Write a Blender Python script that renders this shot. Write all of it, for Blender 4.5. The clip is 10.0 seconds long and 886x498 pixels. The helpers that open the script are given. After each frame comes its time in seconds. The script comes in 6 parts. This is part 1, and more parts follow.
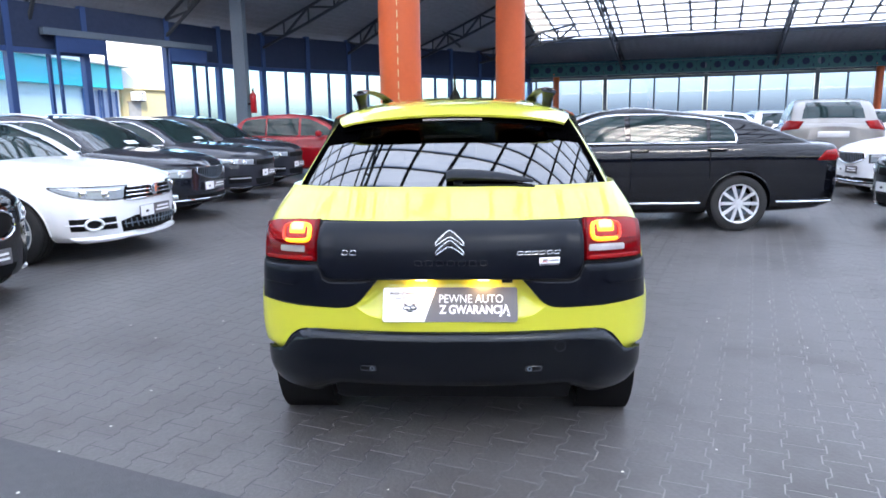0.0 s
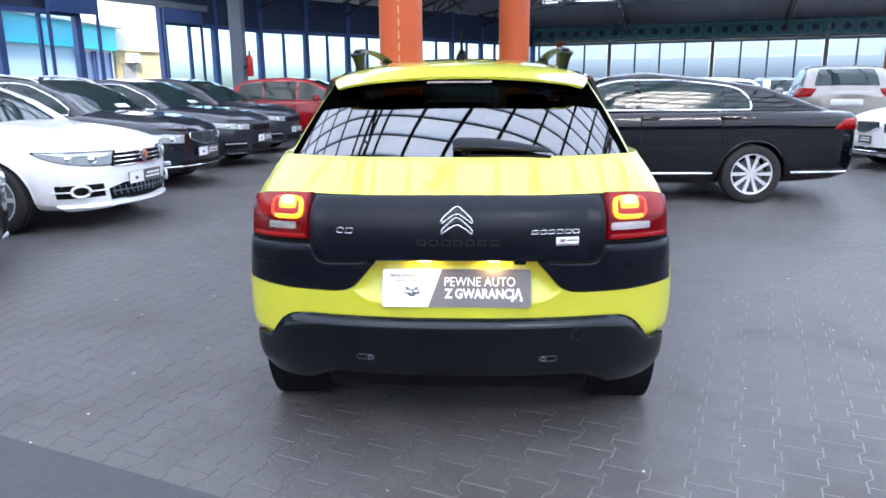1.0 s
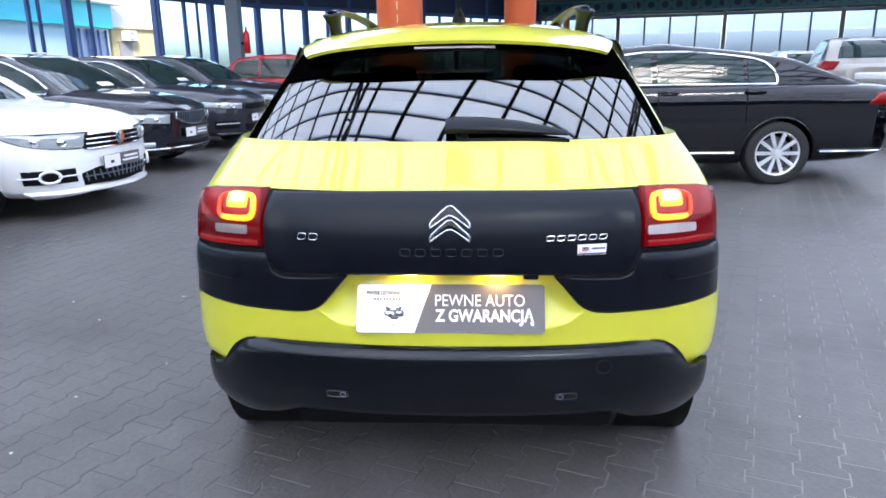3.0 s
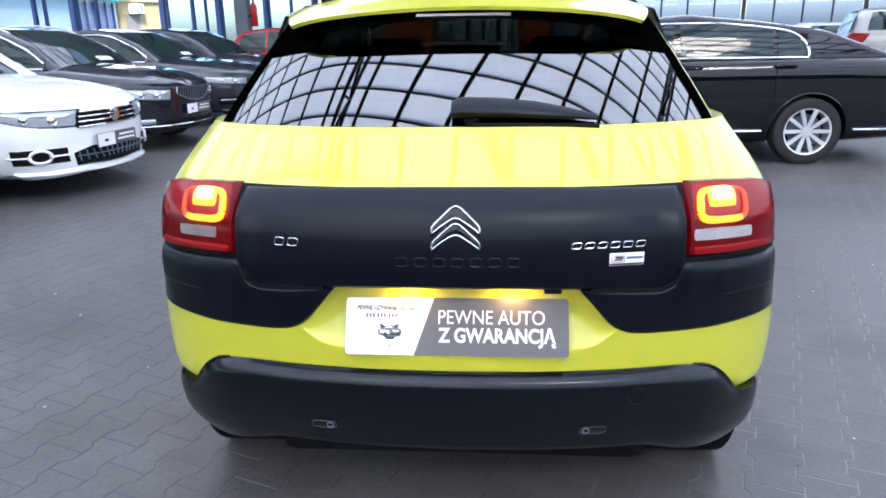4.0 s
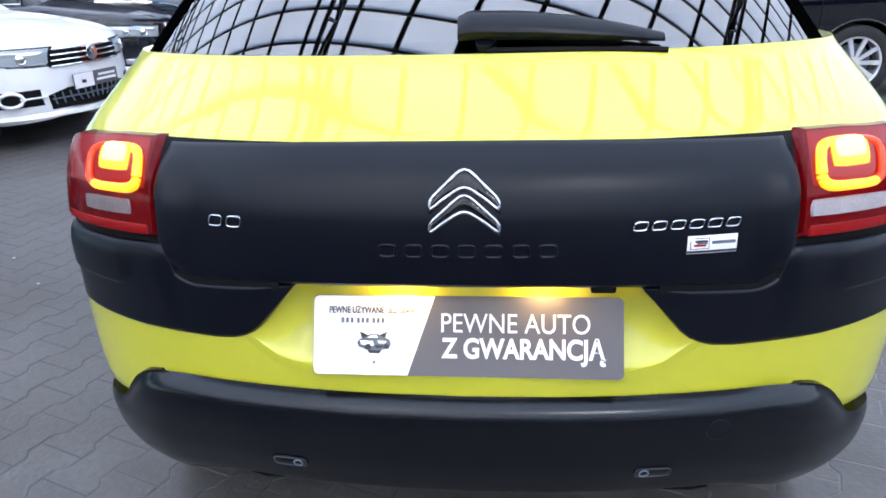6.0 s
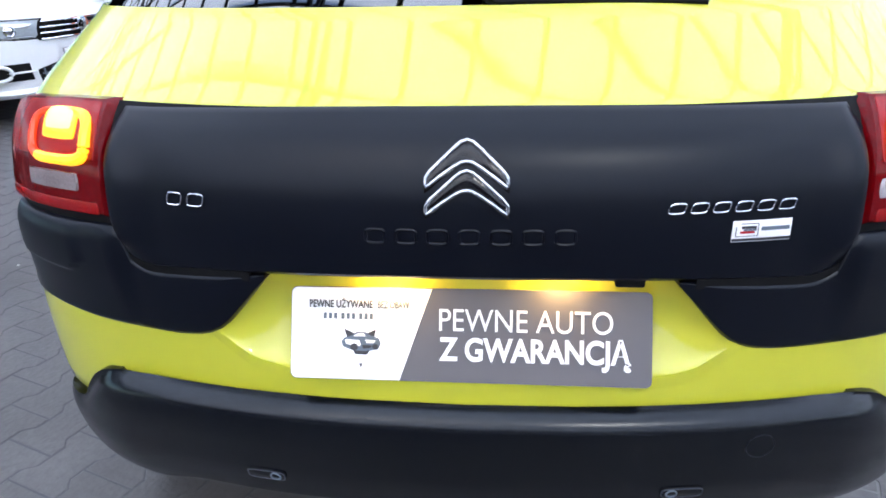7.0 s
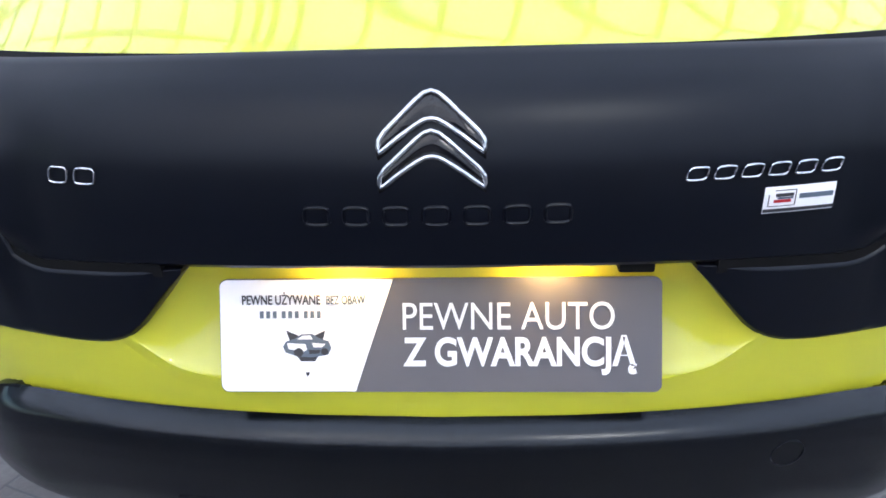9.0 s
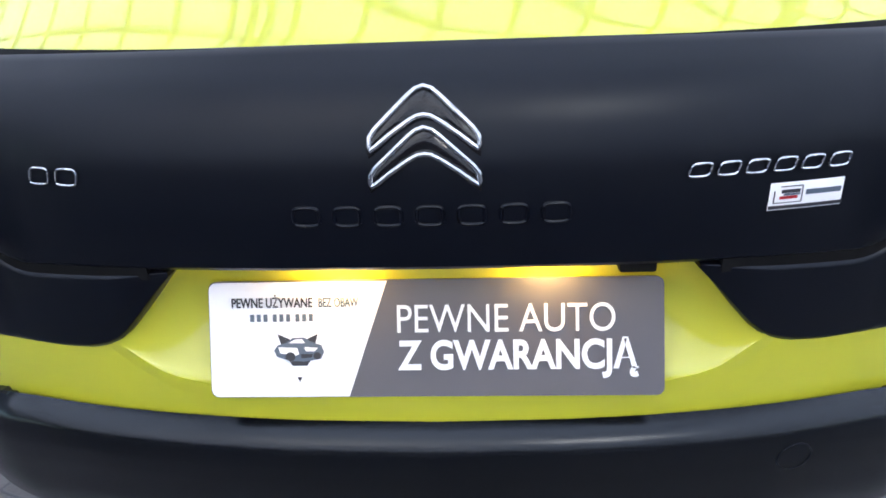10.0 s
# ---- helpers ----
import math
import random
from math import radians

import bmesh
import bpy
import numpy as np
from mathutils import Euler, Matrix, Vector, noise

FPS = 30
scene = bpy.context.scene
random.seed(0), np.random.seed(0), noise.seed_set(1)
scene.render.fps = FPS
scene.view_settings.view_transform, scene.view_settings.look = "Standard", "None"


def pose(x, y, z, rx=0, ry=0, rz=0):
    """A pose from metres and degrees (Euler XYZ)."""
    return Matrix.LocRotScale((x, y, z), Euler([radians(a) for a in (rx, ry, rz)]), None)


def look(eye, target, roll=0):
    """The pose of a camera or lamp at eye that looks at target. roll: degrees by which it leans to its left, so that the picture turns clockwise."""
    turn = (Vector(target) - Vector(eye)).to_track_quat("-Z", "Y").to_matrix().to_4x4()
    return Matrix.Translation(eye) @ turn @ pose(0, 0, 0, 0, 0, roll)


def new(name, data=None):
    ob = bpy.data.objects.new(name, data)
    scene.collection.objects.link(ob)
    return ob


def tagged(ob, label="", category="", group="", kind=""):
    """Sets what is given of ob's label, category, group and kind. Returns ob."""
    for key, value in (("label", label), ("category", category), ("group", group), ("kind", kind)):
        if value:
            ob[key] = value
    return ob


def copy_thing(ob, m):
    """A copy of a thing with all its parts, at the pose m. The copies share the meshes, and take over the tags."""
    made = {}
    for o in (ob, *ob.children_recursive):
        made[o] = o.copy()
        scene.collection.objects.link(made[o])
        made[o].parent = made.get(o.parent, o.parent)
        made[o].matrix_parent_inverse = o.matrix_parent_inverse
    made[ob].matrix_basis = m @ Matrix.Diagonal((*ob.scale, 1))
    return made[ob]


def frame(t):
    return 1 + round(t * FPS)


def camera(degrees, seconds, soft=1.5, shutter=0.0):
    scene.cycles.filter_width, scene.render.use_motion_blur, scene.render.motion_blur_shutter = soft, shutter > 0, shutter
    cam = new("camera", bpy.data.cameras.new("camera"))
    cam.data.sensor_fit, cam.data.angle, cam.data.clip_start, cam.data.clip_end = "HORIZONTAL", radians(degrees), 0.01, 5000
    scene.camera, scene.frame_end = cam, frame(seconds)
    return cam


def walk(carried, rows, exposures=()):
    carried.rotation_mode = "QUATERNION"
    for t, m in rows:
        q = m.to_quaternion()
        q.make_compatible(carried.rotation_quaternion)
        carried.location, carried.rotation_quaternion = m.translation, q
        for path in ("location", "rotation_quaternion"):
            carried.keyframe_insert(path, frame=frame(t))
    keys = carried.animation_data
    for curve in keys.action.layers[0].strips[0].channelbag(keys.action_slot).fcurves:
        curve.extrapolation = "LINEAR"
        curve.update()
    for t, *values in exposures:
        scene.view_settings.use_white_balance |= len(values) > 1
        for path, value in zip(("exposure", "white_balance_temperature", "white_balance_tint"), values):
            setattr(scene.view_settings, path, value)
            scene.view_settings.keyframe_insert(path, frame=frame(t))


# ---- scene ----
cam = camera(64.5, 10.0, 1.7)
PATH = [
    (0, (0.102, -2.54, 1.332), (0.008, -0.576, 0.97), -0.8),
    (0.5, (0.096, -2.447, 1.319), (-0.001, -0.49, 0.918), -0.5),
    (1, (0.066, -2.274, 1.322), (-0.026, -0.329, 0.867), -0.4),
    (1.5, (0.045, -2.149, 1.309), (-0.027, -0.211, 0.819), -0.4),
    (2, (0.049, -1.991, 1.302), (-0.039, -0.055, 0.806), -0.5),
    (3.5, (0.095, -1.6, 1.281), (-0.026, 0.322, 0.74), -0.9),
    (4, (0.084, -1.423, 1.278), (-0.057, 0.486, 0.697), -0.9),
    (4.5, (0.071, -1.301, 1.266), (-0.077, 0.597, 0.651), -0.8),
    (5, (0.056, -1.177, 1.248), (-0.102, 0.71, 0.605), -1.3),
    (5.5, (0.063, -1.051, 1.229), (-0.104, 0.815, 0.529), -1.7),
    (7, (0.056, -0.792, 1.144), (-0.128, 1.036, 0.355), -1.5),
    (7.5, (0.043, -0.715, 1.126), (-0.108, 1.101, 0.302), -1.2),
    (8, (0.044, -0.67, 1.107), (-0.065, 1.14, 0.265), -0.9),
    (8.5, (0.047, -0.639, 1.089), (-0.054, 1.165, 0.232), -1.1),
    (9, (0.047, -0.611, 1.082), (-0.05, 1.184, 0.206), -1.9),
    (9.5, (0.047, -0.597, 1.077), (-0.048, 1.197, 0.198), -2.0),
    (10, (0.053, -0.587, 1.075), (-0.048, 1.203, 0.19), -2.4),
]
walk(cam, [(t, look(eye, target, roll)) for t, eye, target, roll in PATH], [(0, 2.55), (2, 2.51), (3.5, 2.42), (5, 2.32), (7, 2.30), (8.5, 2.17), (10, 2.04)])

# ---- light ----
world = bpy.data.worlds.new("world")
scene.world = world
world.use_nodes = True
wn = world.node_tree.nodes
sky = wn.new("ShaderNodeTexSky")
sky.sky_type, sky.sun_disc = "NISHITA", False
sky.sun_elevation, sky.sun_rotation = radians(42), radians(200)
sky.dust_density, sky.air_density, sky.ozone_density = 3.0, 1.0, 1.2
wn["Background"].inputs["Strength"].default_value = 0.15
world.node_tree.links.new(sky.outputs[0], wn["Background"].inputs["Color"])
sun = new("sun", bpy.data.lights.new("sun", "SUN"))
sun.data.energy, sun.data.angle, sun.data.color = 1.5, radians(12), (1.0, 0.95, 0.88)
sun.matrix_world = look((0, 0, 20), (0 - math.sin(radians(200)) * -6, math.cos(radians(200)) * -6, 14.6))

# ---- materials ----


def mat(name, color, rough=0.5, metal=0.0, vary=0.12, scale=6.0, bump=0.0, bump_scale=120.0, coat=0.0, emit=None, power=0.0, each=0.0, spec=0.5):
    """A node material: two scales of tone, fine relief, and optional clear coat, glow and piece-to-piece tone."""
    m = bpy.data.materials.new(name)
    m.use_nodes = True
    n, l = m.node_tree.nodes, m.node_tree.links
    b = n["Principled BSDF"]
    b.inputs["Roughness"].default_value, b.inputs["Metallic"].default_value = rough, metal
    b.inputs["Coat Weight"].default_value, b.inputs["Coat Roughness"].default_value = coat, 0.03
    b.inputs["Specular IOR Level"].default_value = spec
    co = n.new("ShaderNodeTexCoord")
    big, fine, mix, ramp = n.new("ShaderNodeTexNoise"), n.new("ShaderNodeTexNoise"), n.new("ShaderNodeMath"), n.new("ShaderNodeMapRange")
    big.inputs["Scale"].default_value, fine.inputs["Scale"].default_value = scale * 0.25, scale * 5
    big.inputs["Detail"].default_value, fine.inputs["Detail"].default_value = 4, 5
    mix.operation = "ADD"
    for t in (big, fine):
        l.new(co.outputs["Object"], t.inputs["Vector"])
    l.new(big.outputs[0], mix.inputs[0])
    l.new(fine.outputs[0], mix.inputs[1])
    ramp.inputs["From Min"].default_value, ramp.inputs["From Max"].default_value = 0.6, 1.4
    ramp.inputs["To Min"].default_value, ramp.inputs["To Max"].default_value = 1 - vary, 1 + vary
    l.new(mix.outputs[0], ramp.inputs[0])
    last = ramp.outputs[0]
    if each:
        info, span, mul = n.new("ShaderNodeObjectInfo"), n.new("ShaderNodeMapRange"), n.new("ShaderNodeMath")
        span.inputs["To Min"].default_value, span.inputs["To Max"].default_value = 1 - each, 1 + each
        geo, add = n.new("ShaderNodeNewGeometry"), n.new("ShaderNodeMath")
        add.operation, mul.operation = "ADD", "MULTIPLY"
        l.new(info.outputs["Random"], add.inputs[0])
        l.new(geo.outputs["Random Per Island"], add.inputs[1])
        half = n.new("ShaderNodeMath")
        half.operation = "MODULO"
        half.inputs[1].default_value = 1.0
        l.new(add.outputs[0], half.inputs[0])
        l.new(half.outputs[0], span.inputs[0])
        l.new(last, mul.inputs[0])
        l.new(span.outputs[0], mul.inputs[1])
        last = mul.outputs[0]
    tint = n.new("ShaderNodeVectorMath")
    tint.operation = "SCALE"
    tint.inputs[0].default_value = color
    l.new(last, tint.inputs["Scale"])
    l.new(tint.outputs[0], b.inputs["Base Color"])
    wear = n.new("ShaderNodeMapRange")
    wear.inputs["To Min"].default_value, wear.inputs["To Max"].default_value = rough * 0.85, min(1, rough * 1.15 + 0.01)
    l.new(big.outputs[0], wear.inputs[0])
    l.new(wear.outputs[0], b.inputs["Roughness"])
    if bump:
        tex, node = n.new("ShaderNodeTexNoise"), n.new("ShaderNodeBump")
        tex.inputs["Scale"].default_value, tex.inputs["Detail"].default_value = bump_scale, 4
        node.inputs["Strength"].default_value, node.inputs["Distance"].default_value = bump, 0.01
        l.new(co.outputs["Object"], tex.inputs["Vector"])
        l.new(tex.outputs[0], node.inputs["Height"])
        l.new(node.outputs[0], b.inputs["Normal"])
    if emit:
        b.inputs["Emission Color"].default_value, b.inputs["Emission Strength"].default_value = (*emit, 1), power
    return m


def glass(name, tint, gloss, rough=0.0):
    """A thin pane: what lies behind it, tinted, under a mirror that grows at grazing angles."""
    m = bpy.data.materials.new(name)
    m.use_nodes = True
    n, l = m.node_tree.nodes, m.node_tree.links
    n.remove(n["Principled BSDF"])
    clear, shine, mix, face = n.new("ShaderNodeBsdfTransparent"), n.new("ShaderNodeBsdfGlossy"), n.new("ShaderNodeMixShader"), n.new("ShaderNodeLayerWeight")
    clear.inputs[0].default_value = (*tint, 1)
    shine.inputs["Roughness"].default_value = rough
    face.inputs[0].default_value = 0.5
    power, grow = n.new("ShaderNodeMath"), n.new("ShaderNodeMath")
    power.operation, grow.operation = "POWER", "MULTIPLY_ADD"
    power.inputs[1].default_value = 5.0
    base = ((gloss - 1) / (gloss + 1)) ** 2
    grow.inputs[1].default_value, grow.inputs[2].default_value = 1 - base, base
    l.new(face.outputs["Facing"], power.inputs[0])
    l.new(power.outputs[0], grow.inputs[0])
    l.new(grow.outputs[0], mix.inputs[0])
    l.new(clear.outputs[0], mix.inputs[1])
    l.new(shine.outputs[0], mix.inputs[2])
    l.new(mix.outputs[0], n["Material Output"].inputs["Surface"])
    return m


def milky(name, tint, clear_part):
    """Translucent roof sheeting."""
    m = bpy.data.materials.new(name)
    m.use_nodes = True
    n, l = m.node_tree.nodes, m.node_tree.links
    n.remove(n["Principled BSDF"])
    soft, clear, mix = n.new("ShaderNodeBsdfTranslucent"), n.new("ShaderNodeBsdfTransparent"), n.new("ShaderNodeMixShader")
    tex, span, tone = n.new("ShaderNodeTexNoise"), n.new("ShaderNodeMapRange"), n.new("ShaderNodeVectorMath")
    co = n.new("ShaderNodeTexCoord")
    l.new(co.outputs["Object"], tex.inputs["Vector"])
    tex.inputs["Scale"].default_value, tex.inputs["Detail"].default_value = 0.7, 5
    span.inputs["To Min"].default_value, span.inputs["To Max"].default_value = 0.75, 1.1
    tone.operation = "SCALE"
    tone.inputs[0].default_value = tint
    l.new(tex.outputs[0], span.inputs[0])
    l.new(span.outputs[0], tone.inputs["Scale"])
    l.new(tone.outputs[0], soft.inputs[0])
    mix.inputs[0].default_value = clear_part
    l.new(soft.outputs[0], mix.inputs[1])
    l.new(clear.outputs[0], mix.inputs[2])
    l.new(mix.outputs[0], n["Material Output"].inputs["Surface"])
    return m


M_YELLOW = mat("yellow_paint", (0.55, 0.55, 0.036), 0.30, vary=0.02, coat=1.0)
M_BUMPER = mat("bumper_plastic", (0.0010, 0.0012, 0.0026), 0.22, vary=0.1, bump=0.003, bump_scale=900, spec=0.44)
M_WINDOWBLACK = mat("window_print_and_dark_corner", (0.0007, 0.0007, 0.0008), 0.5, spec=0.0)
M_WHITEWALL = mat("white_plaster", (0.85, 0.84, 0.80), 0.8, vary=0.04, scale=2, bump=0.1)
M_BLACKPLASTIC = mat("black_plastic", (0.0018, 0.0024, 0.0056), 0.33, vary=0.1, bump=0.006, bump_scale=900, spec=0.25)
# cool cast of the reflected light, put into the plastics' sheen colour
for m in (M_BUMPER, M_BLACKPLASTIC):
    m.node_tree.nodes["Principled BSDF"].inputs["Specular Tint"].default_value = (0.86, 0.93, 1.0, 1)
M_RUBBER = mat("rubber", (0.012, 0.012, 0.013), 0.75, vary=0.2, bump=0.2, bump_scale=60)
M_DARK = mat("dark_void", (0.004, 0.004, 0.0045), 0.7, spec=0.15)
M_CHROME = mat("chrome", (0.85, 0.86, 0.88), 0.08, metal=1.0, vary=0.02)
M_BADGE = mat("badge_chrome", (0.58, 0.59, 0.61), 0.12, metal=1.0, vary=0.03)
M_ALLOY = mat("alloy", (0.62, 0.63, 0.65), 0.3, metal=0.35, vary=0.05)
M_CARGLASS = glass("tinted_glass", (0.055, 0.055, 0.055), 2.6)
M_SIDEGLASS = mat("parked_car_glass", (0.012, 0.026, 0.026), 0.03, vary=0.3, scale=2, spec=0.38)
M_GREENGLASS = glass("car_glass", (0.42, 0.5, 0.48), 1.6)
M_WHITE = mat("white_paint", (0.88, 0.89, 0.90), 0.3, vary=0.02, coat=0.8)
M_BLACK = mat("black_paint", (0.002, 0.0026, 0.005), 0.2, vary=0.03, coat=1.0, spec=0.02)
M_GRAPHITE = mat("graphite_paint", (0.021, 0.024, 0.035), 0.30, metal=0.2, vary=0.05, coat=1.0, spec=0.2)
M_DARKGREY = mat("dark_grey_paint", (0.010, 0.012, 0.020), 0.24, metal=0.1, vary=0.05, coat=1.0, spec=0.1)
M_RED = mat("red_paint", (0.30, 0.005, 0.010), 0.3, vary=0.03, coat=0.9, spec=0.1)
M_SILVER = mat("silver_paint", (0.26, 0.243, 0.222), 0.3, metal=0.5, vary=0.03, coat=0.8)
M_REDLENS = mat("red_lens", (0.24, 0.002, 0.003), 0.25, vary=0.08, coat=0.2, spec=0.2)
M_LITLENS = mat("lit_red_lens", (0.2, 0.003, 0.003), 0.25, vary=0.08, emit=(1.0, 0.03, 0.006), power=0.035)
M_DARKRED = mat("dark_red_lens", (0.125, 0.0010, 0.0025), 0.15, vary=0.25, scale=14, coat=0.15, spec=0.1)
M_EMBER = mat("dim_red_light", (0.5, 0.02, 0.005), 0.3, emit=(1.0, 0.06, 0.006), power=0.22)
M_CLEARLENS = mat("clear_lens", (0.36, 0.33, 0.34), 0.12, vary=0.25, scale=60, coat=1.0)
M_SMOKELENS = mat("smoked_lens", (0.2, 0.16, 0.16), 0.12, vary=0.3, scale=60, coat=1.0)
M_PLATELAMP = mat("plate_lamp_glow", (0.9, 0.8, 0.5), 0.3, emit=(1.0, 0.75, 0.35), power=2.0)
M_GLOW = mat("lamp_glow", (0.9, 0.3, 0.02), 0.3, emit=(1.0, 0.30, 0.010), power=0.5)
M_GLOWCORE = mat("lamp_core", (0.9, 0.5, 0.1), 0.3, emit=(1.0, 0.58, 0.13), power=0.85)
M_HEADLAMP = mat("headlamp", (0.72, 0.75, 0.78), 0.10, metal=0.6, vary=0.15, scale=20, coat=1.0)
M_LAMPDARK = mat("lamp_housing", (0.34, 0.38, 0.41), 0.12, vary=0.15, scale=12, coat=1.0)
M_INTERIOR = mat("interior", (0.03, 0.03, 0.032), 0.7)
M_ORANGE = mat("orange_paint", (0.55, 0.095, 0.018), 0.42, vary=0.07, scale=3, bump=0.05)
M_STEEL = mat("grey_steel", (0.10, 0.13, 0.165), 0.5, vary=0.1, scale=3)
M_BLUE = mat("blue_frame", (0.034, 0.068, 0.175), 0.5, vary=0.1, scale=3, spec=0.2)
M_FASCIA = mat("fascia_panel", (0.032, 0.044, 0.080), 0.6, vary=0.12, scale=2, spec=0.08)
M_TEAL = mat("teal_beam", (0.02, 0.10, 0.11), 0.5, vary=0.15, scale=3)
M_PURLIN = mat("grey_purlin", (0.17, 0.165, 0.16), 0.6, vary=0.15, scale=3)
M_TRUSS = mat("truss_steel", (0.035, 0.04, 0.05), 0.55, vary=0.15, scale=3)
M_ROOFSHEET = mat("roof_sheet", (0.25, 0.25, 0.265), 0.7, vary=0.15, scale=1.5)
M_MILKY = milky("milky_sheet", (0.77, 0.86, 1.0), 0.12)
M_WINDOW = glass("window_glass", (0.8, 0.93, 1.0), 1.45)
M_NORTHGLASS = glass("north_window_glass", (0.60, 0.68, 0.84), 1.5)
M_CREAM = mat("cream_plaster", (0.52, 0.44, 0.25), 0.8, vary=0.08, scale=2, bump=0.1)
M_CYAN = mat("cyan_fascia", (0.014, 0.62, 0.70), 0.4, vary=0.05)
M_CONCRETE = mat("outdoor_concrete", (0.3, 0.3, 0.3), 0.8, vary=0.15, scale=1, bump=0.1)
M_REDGEAR = mat("red_enamel", (0.45, 0.01, 0.015), 0.3, vary=0.05)
M_PLATEWHITE = mat("plate_white", (0.93, 0.93, 0.94), 0.25, vary=0.01)
M_PLATEGREY = mat("plate_grey", (0.105, 0.098, 0.105), 0.4, vary=0.03)
M_GREYINK = mat("grey_ink", (0.07, 0.10, 0.16), 0.8, spec=0.05)
M_GLOSSBLACK = mat("gloss_black_enamel", (0.004, 0.004, 0.006), 0.06, vary=0.05, spec=0.45)
M_INK = mat("ink", (0.03, 0.03, 0.035), 0.5)
M_PAVER = mat("paver", (0.083, 0.079, 0.078), 0.50, vary=0.28, scale=9, bump=0.22, bump_scale=70, each=0.05)
M_SAND = mat("joint_sand", (0.15, 0.147, 0.14), 0.9, vary=0.5, scale=1.6, bump=0.3, bump_scale=150)
sn, sl = M_SAND.node_tree.nodes, M_SAND.node_tree.links
s_co, s_sep, s_noise, s_add, s_ramp = sn.new("ShaderNodeTexCoord"), sn.new("ShaderNodeSeparateXYZ"), sn.new("ShaderNodeTexNoise"), sn.new("ShaderNodeMath"), sn.new("ShaderNodeValToRGB")
sl.new(s_co.outputs["Object"], s_sep.inputs[0])
sl.new(s_co.outputs["Object"], s_noise.inputs["Vector"])
s_noise.inputs["Scale"].default_value, s_noise.inputs["Detail"].default_value = 2.2, 6
s_add.operation = "MULTIPLY_ADD"
s_add.inputs[1].default_value = 2.4
sl.new(s_noise.outputs[0], s_add.inputs[0])
sl.new(s_sep.outputs[0], s_add.inputs[2])
s_ramp.color_ramp.elements[0].position, s_ramp.color_ramp.elements[0].color = 0.0, (0.072, 0.073, 0.077, 1)
s_ramp.color_ramp.elements[1].position, s_ramp.color_ramp.elements[1].color = 1.0, (0.225, 0.22, 0.212, 1)
s_map = sn.new("ShaderNodeMapRange")
s_map.inputs["From Min"].default_value, s_map.inputs["From Max"].default_value = 1.05, 2.5
sl.new(s_add.outputs[0], s_map.inputs[0])
sl.new(s_map.outputs[0], s_ramp.inputs[0])
sl.new(s_ramp.outputs[0], sn["Principled BSDF"].inputs["Base Color"])
pn, pl = M_PAVER.node_tree.nodes, M_PAVER.node_tree.links
p_base = pn["Principled BSDF"].inputs["Base Color"]
p_was = p_base.links[0].from_socket
p_geo, p_noise, p_map, p_mix = pn.new("ShaderNodeNewGeometry"), pn.new("ShaderNodeTexNoise"), pn.new("ShaderNodeMapRange"), pn.new("ShaderNodeMix")
p_noise.inputs["Scale"].default_value, p_noise.inputs["Detail"].default_value, p_noise.inputs["Roughness"].default_value = 1.15, 7, 0.62
p_map.inputs["From Min"].default_value, p_map.inputs["From Max"].default_value, p_map.inputs["To Max"].default_value = 0.50, 0.68, 0.80
p_mix.data_type = "RGBA"
p_mix.inputs[7].default_value = (0.046, 0.042, 0.040, 1)
pl.new(p_geo.outputs["Position"], p_noise.inputs["Vector"])
pl.new(p_noise.outputs[0], p_map.inputs[0])
pl.new(p_map.outputs[0], p_mix.inputs[0])
pl.new(p_was, p_mix.inputs[6])
pl.new(p_mix.outputs[2], p_base)
M_ASPHALT = mat("asphalt", (0.055, 0.056, 0.06), 0.75, vary=0.2, scale=5, bump=0.4, bump_scale=150)
M_FLOORFAR = mat("far_paving", (0.095, 0.095, 0.10), 0.7, vary=0.2, scale=1.5, bump=0.2, bump_scale=40)
M_WOODTAN = mat("tan_cloth", (0.3, 0.25, 0.2), 0.8)

# ---- builders ----


def finish(me, smooth=True):
    me.update()
    if smooth:
        me.polygons.foreach_set("use_smooth", [True] * len(me.polygons))
        me.set_sharp_from_angle(angle=radians(38))
    return me


def mesh_of(name, verts, faces, material, smooth=True):
    me = bpy.data.meshes.new(name)
    me.from_pydata([tuple(v) for v in verts], [], faces)
    me.materials.append(material)
    return finish(me, smooth)


def add(name, me, parent=None, label="", category="", kind="", group=""):
    ob = new(name, me)
    ob.parent = parent
    return tagged(ob, label, category, group, kind)


def part(name, bm, material, parent, label=""):
    me = bpy.data.meshes.new(name)
    bm.to_mesh(me)
    bm.free()
    me.materials.append(material)
    finish(me)
    return add(name, me, parent, label)


def box_bm(bm, lo, hi, bevel=0.0, m=None):
    """A bevelled box between two corners, into bm."""
    c = [(a + b) / 2 for a, b in zip(lo, hi)]
    s = [max(1e-4, abs(b - a)) for a, b in zip(lo, hi)]
    made = bmesh.ops.create_cube(bm, size=1, matrix=Matrix.Translation(c) @ Matrix.Diagonal((*s, 1)))["verts"]
    if bevel:
        edges = {e for v in made for e in v.link_edges}
        out = bmesh.ops.bevel(bm, geom=list(edges), offset=bevel, segments=2, profile=0.6, affect="EDGES")
        made = list({v for f in out["faces"] for v in f.verts} | {v for v in made if v.is_valid})
    if m is not None:
        bmesh.ops.transform(bm, matrix=m, verts=made)
    return bm


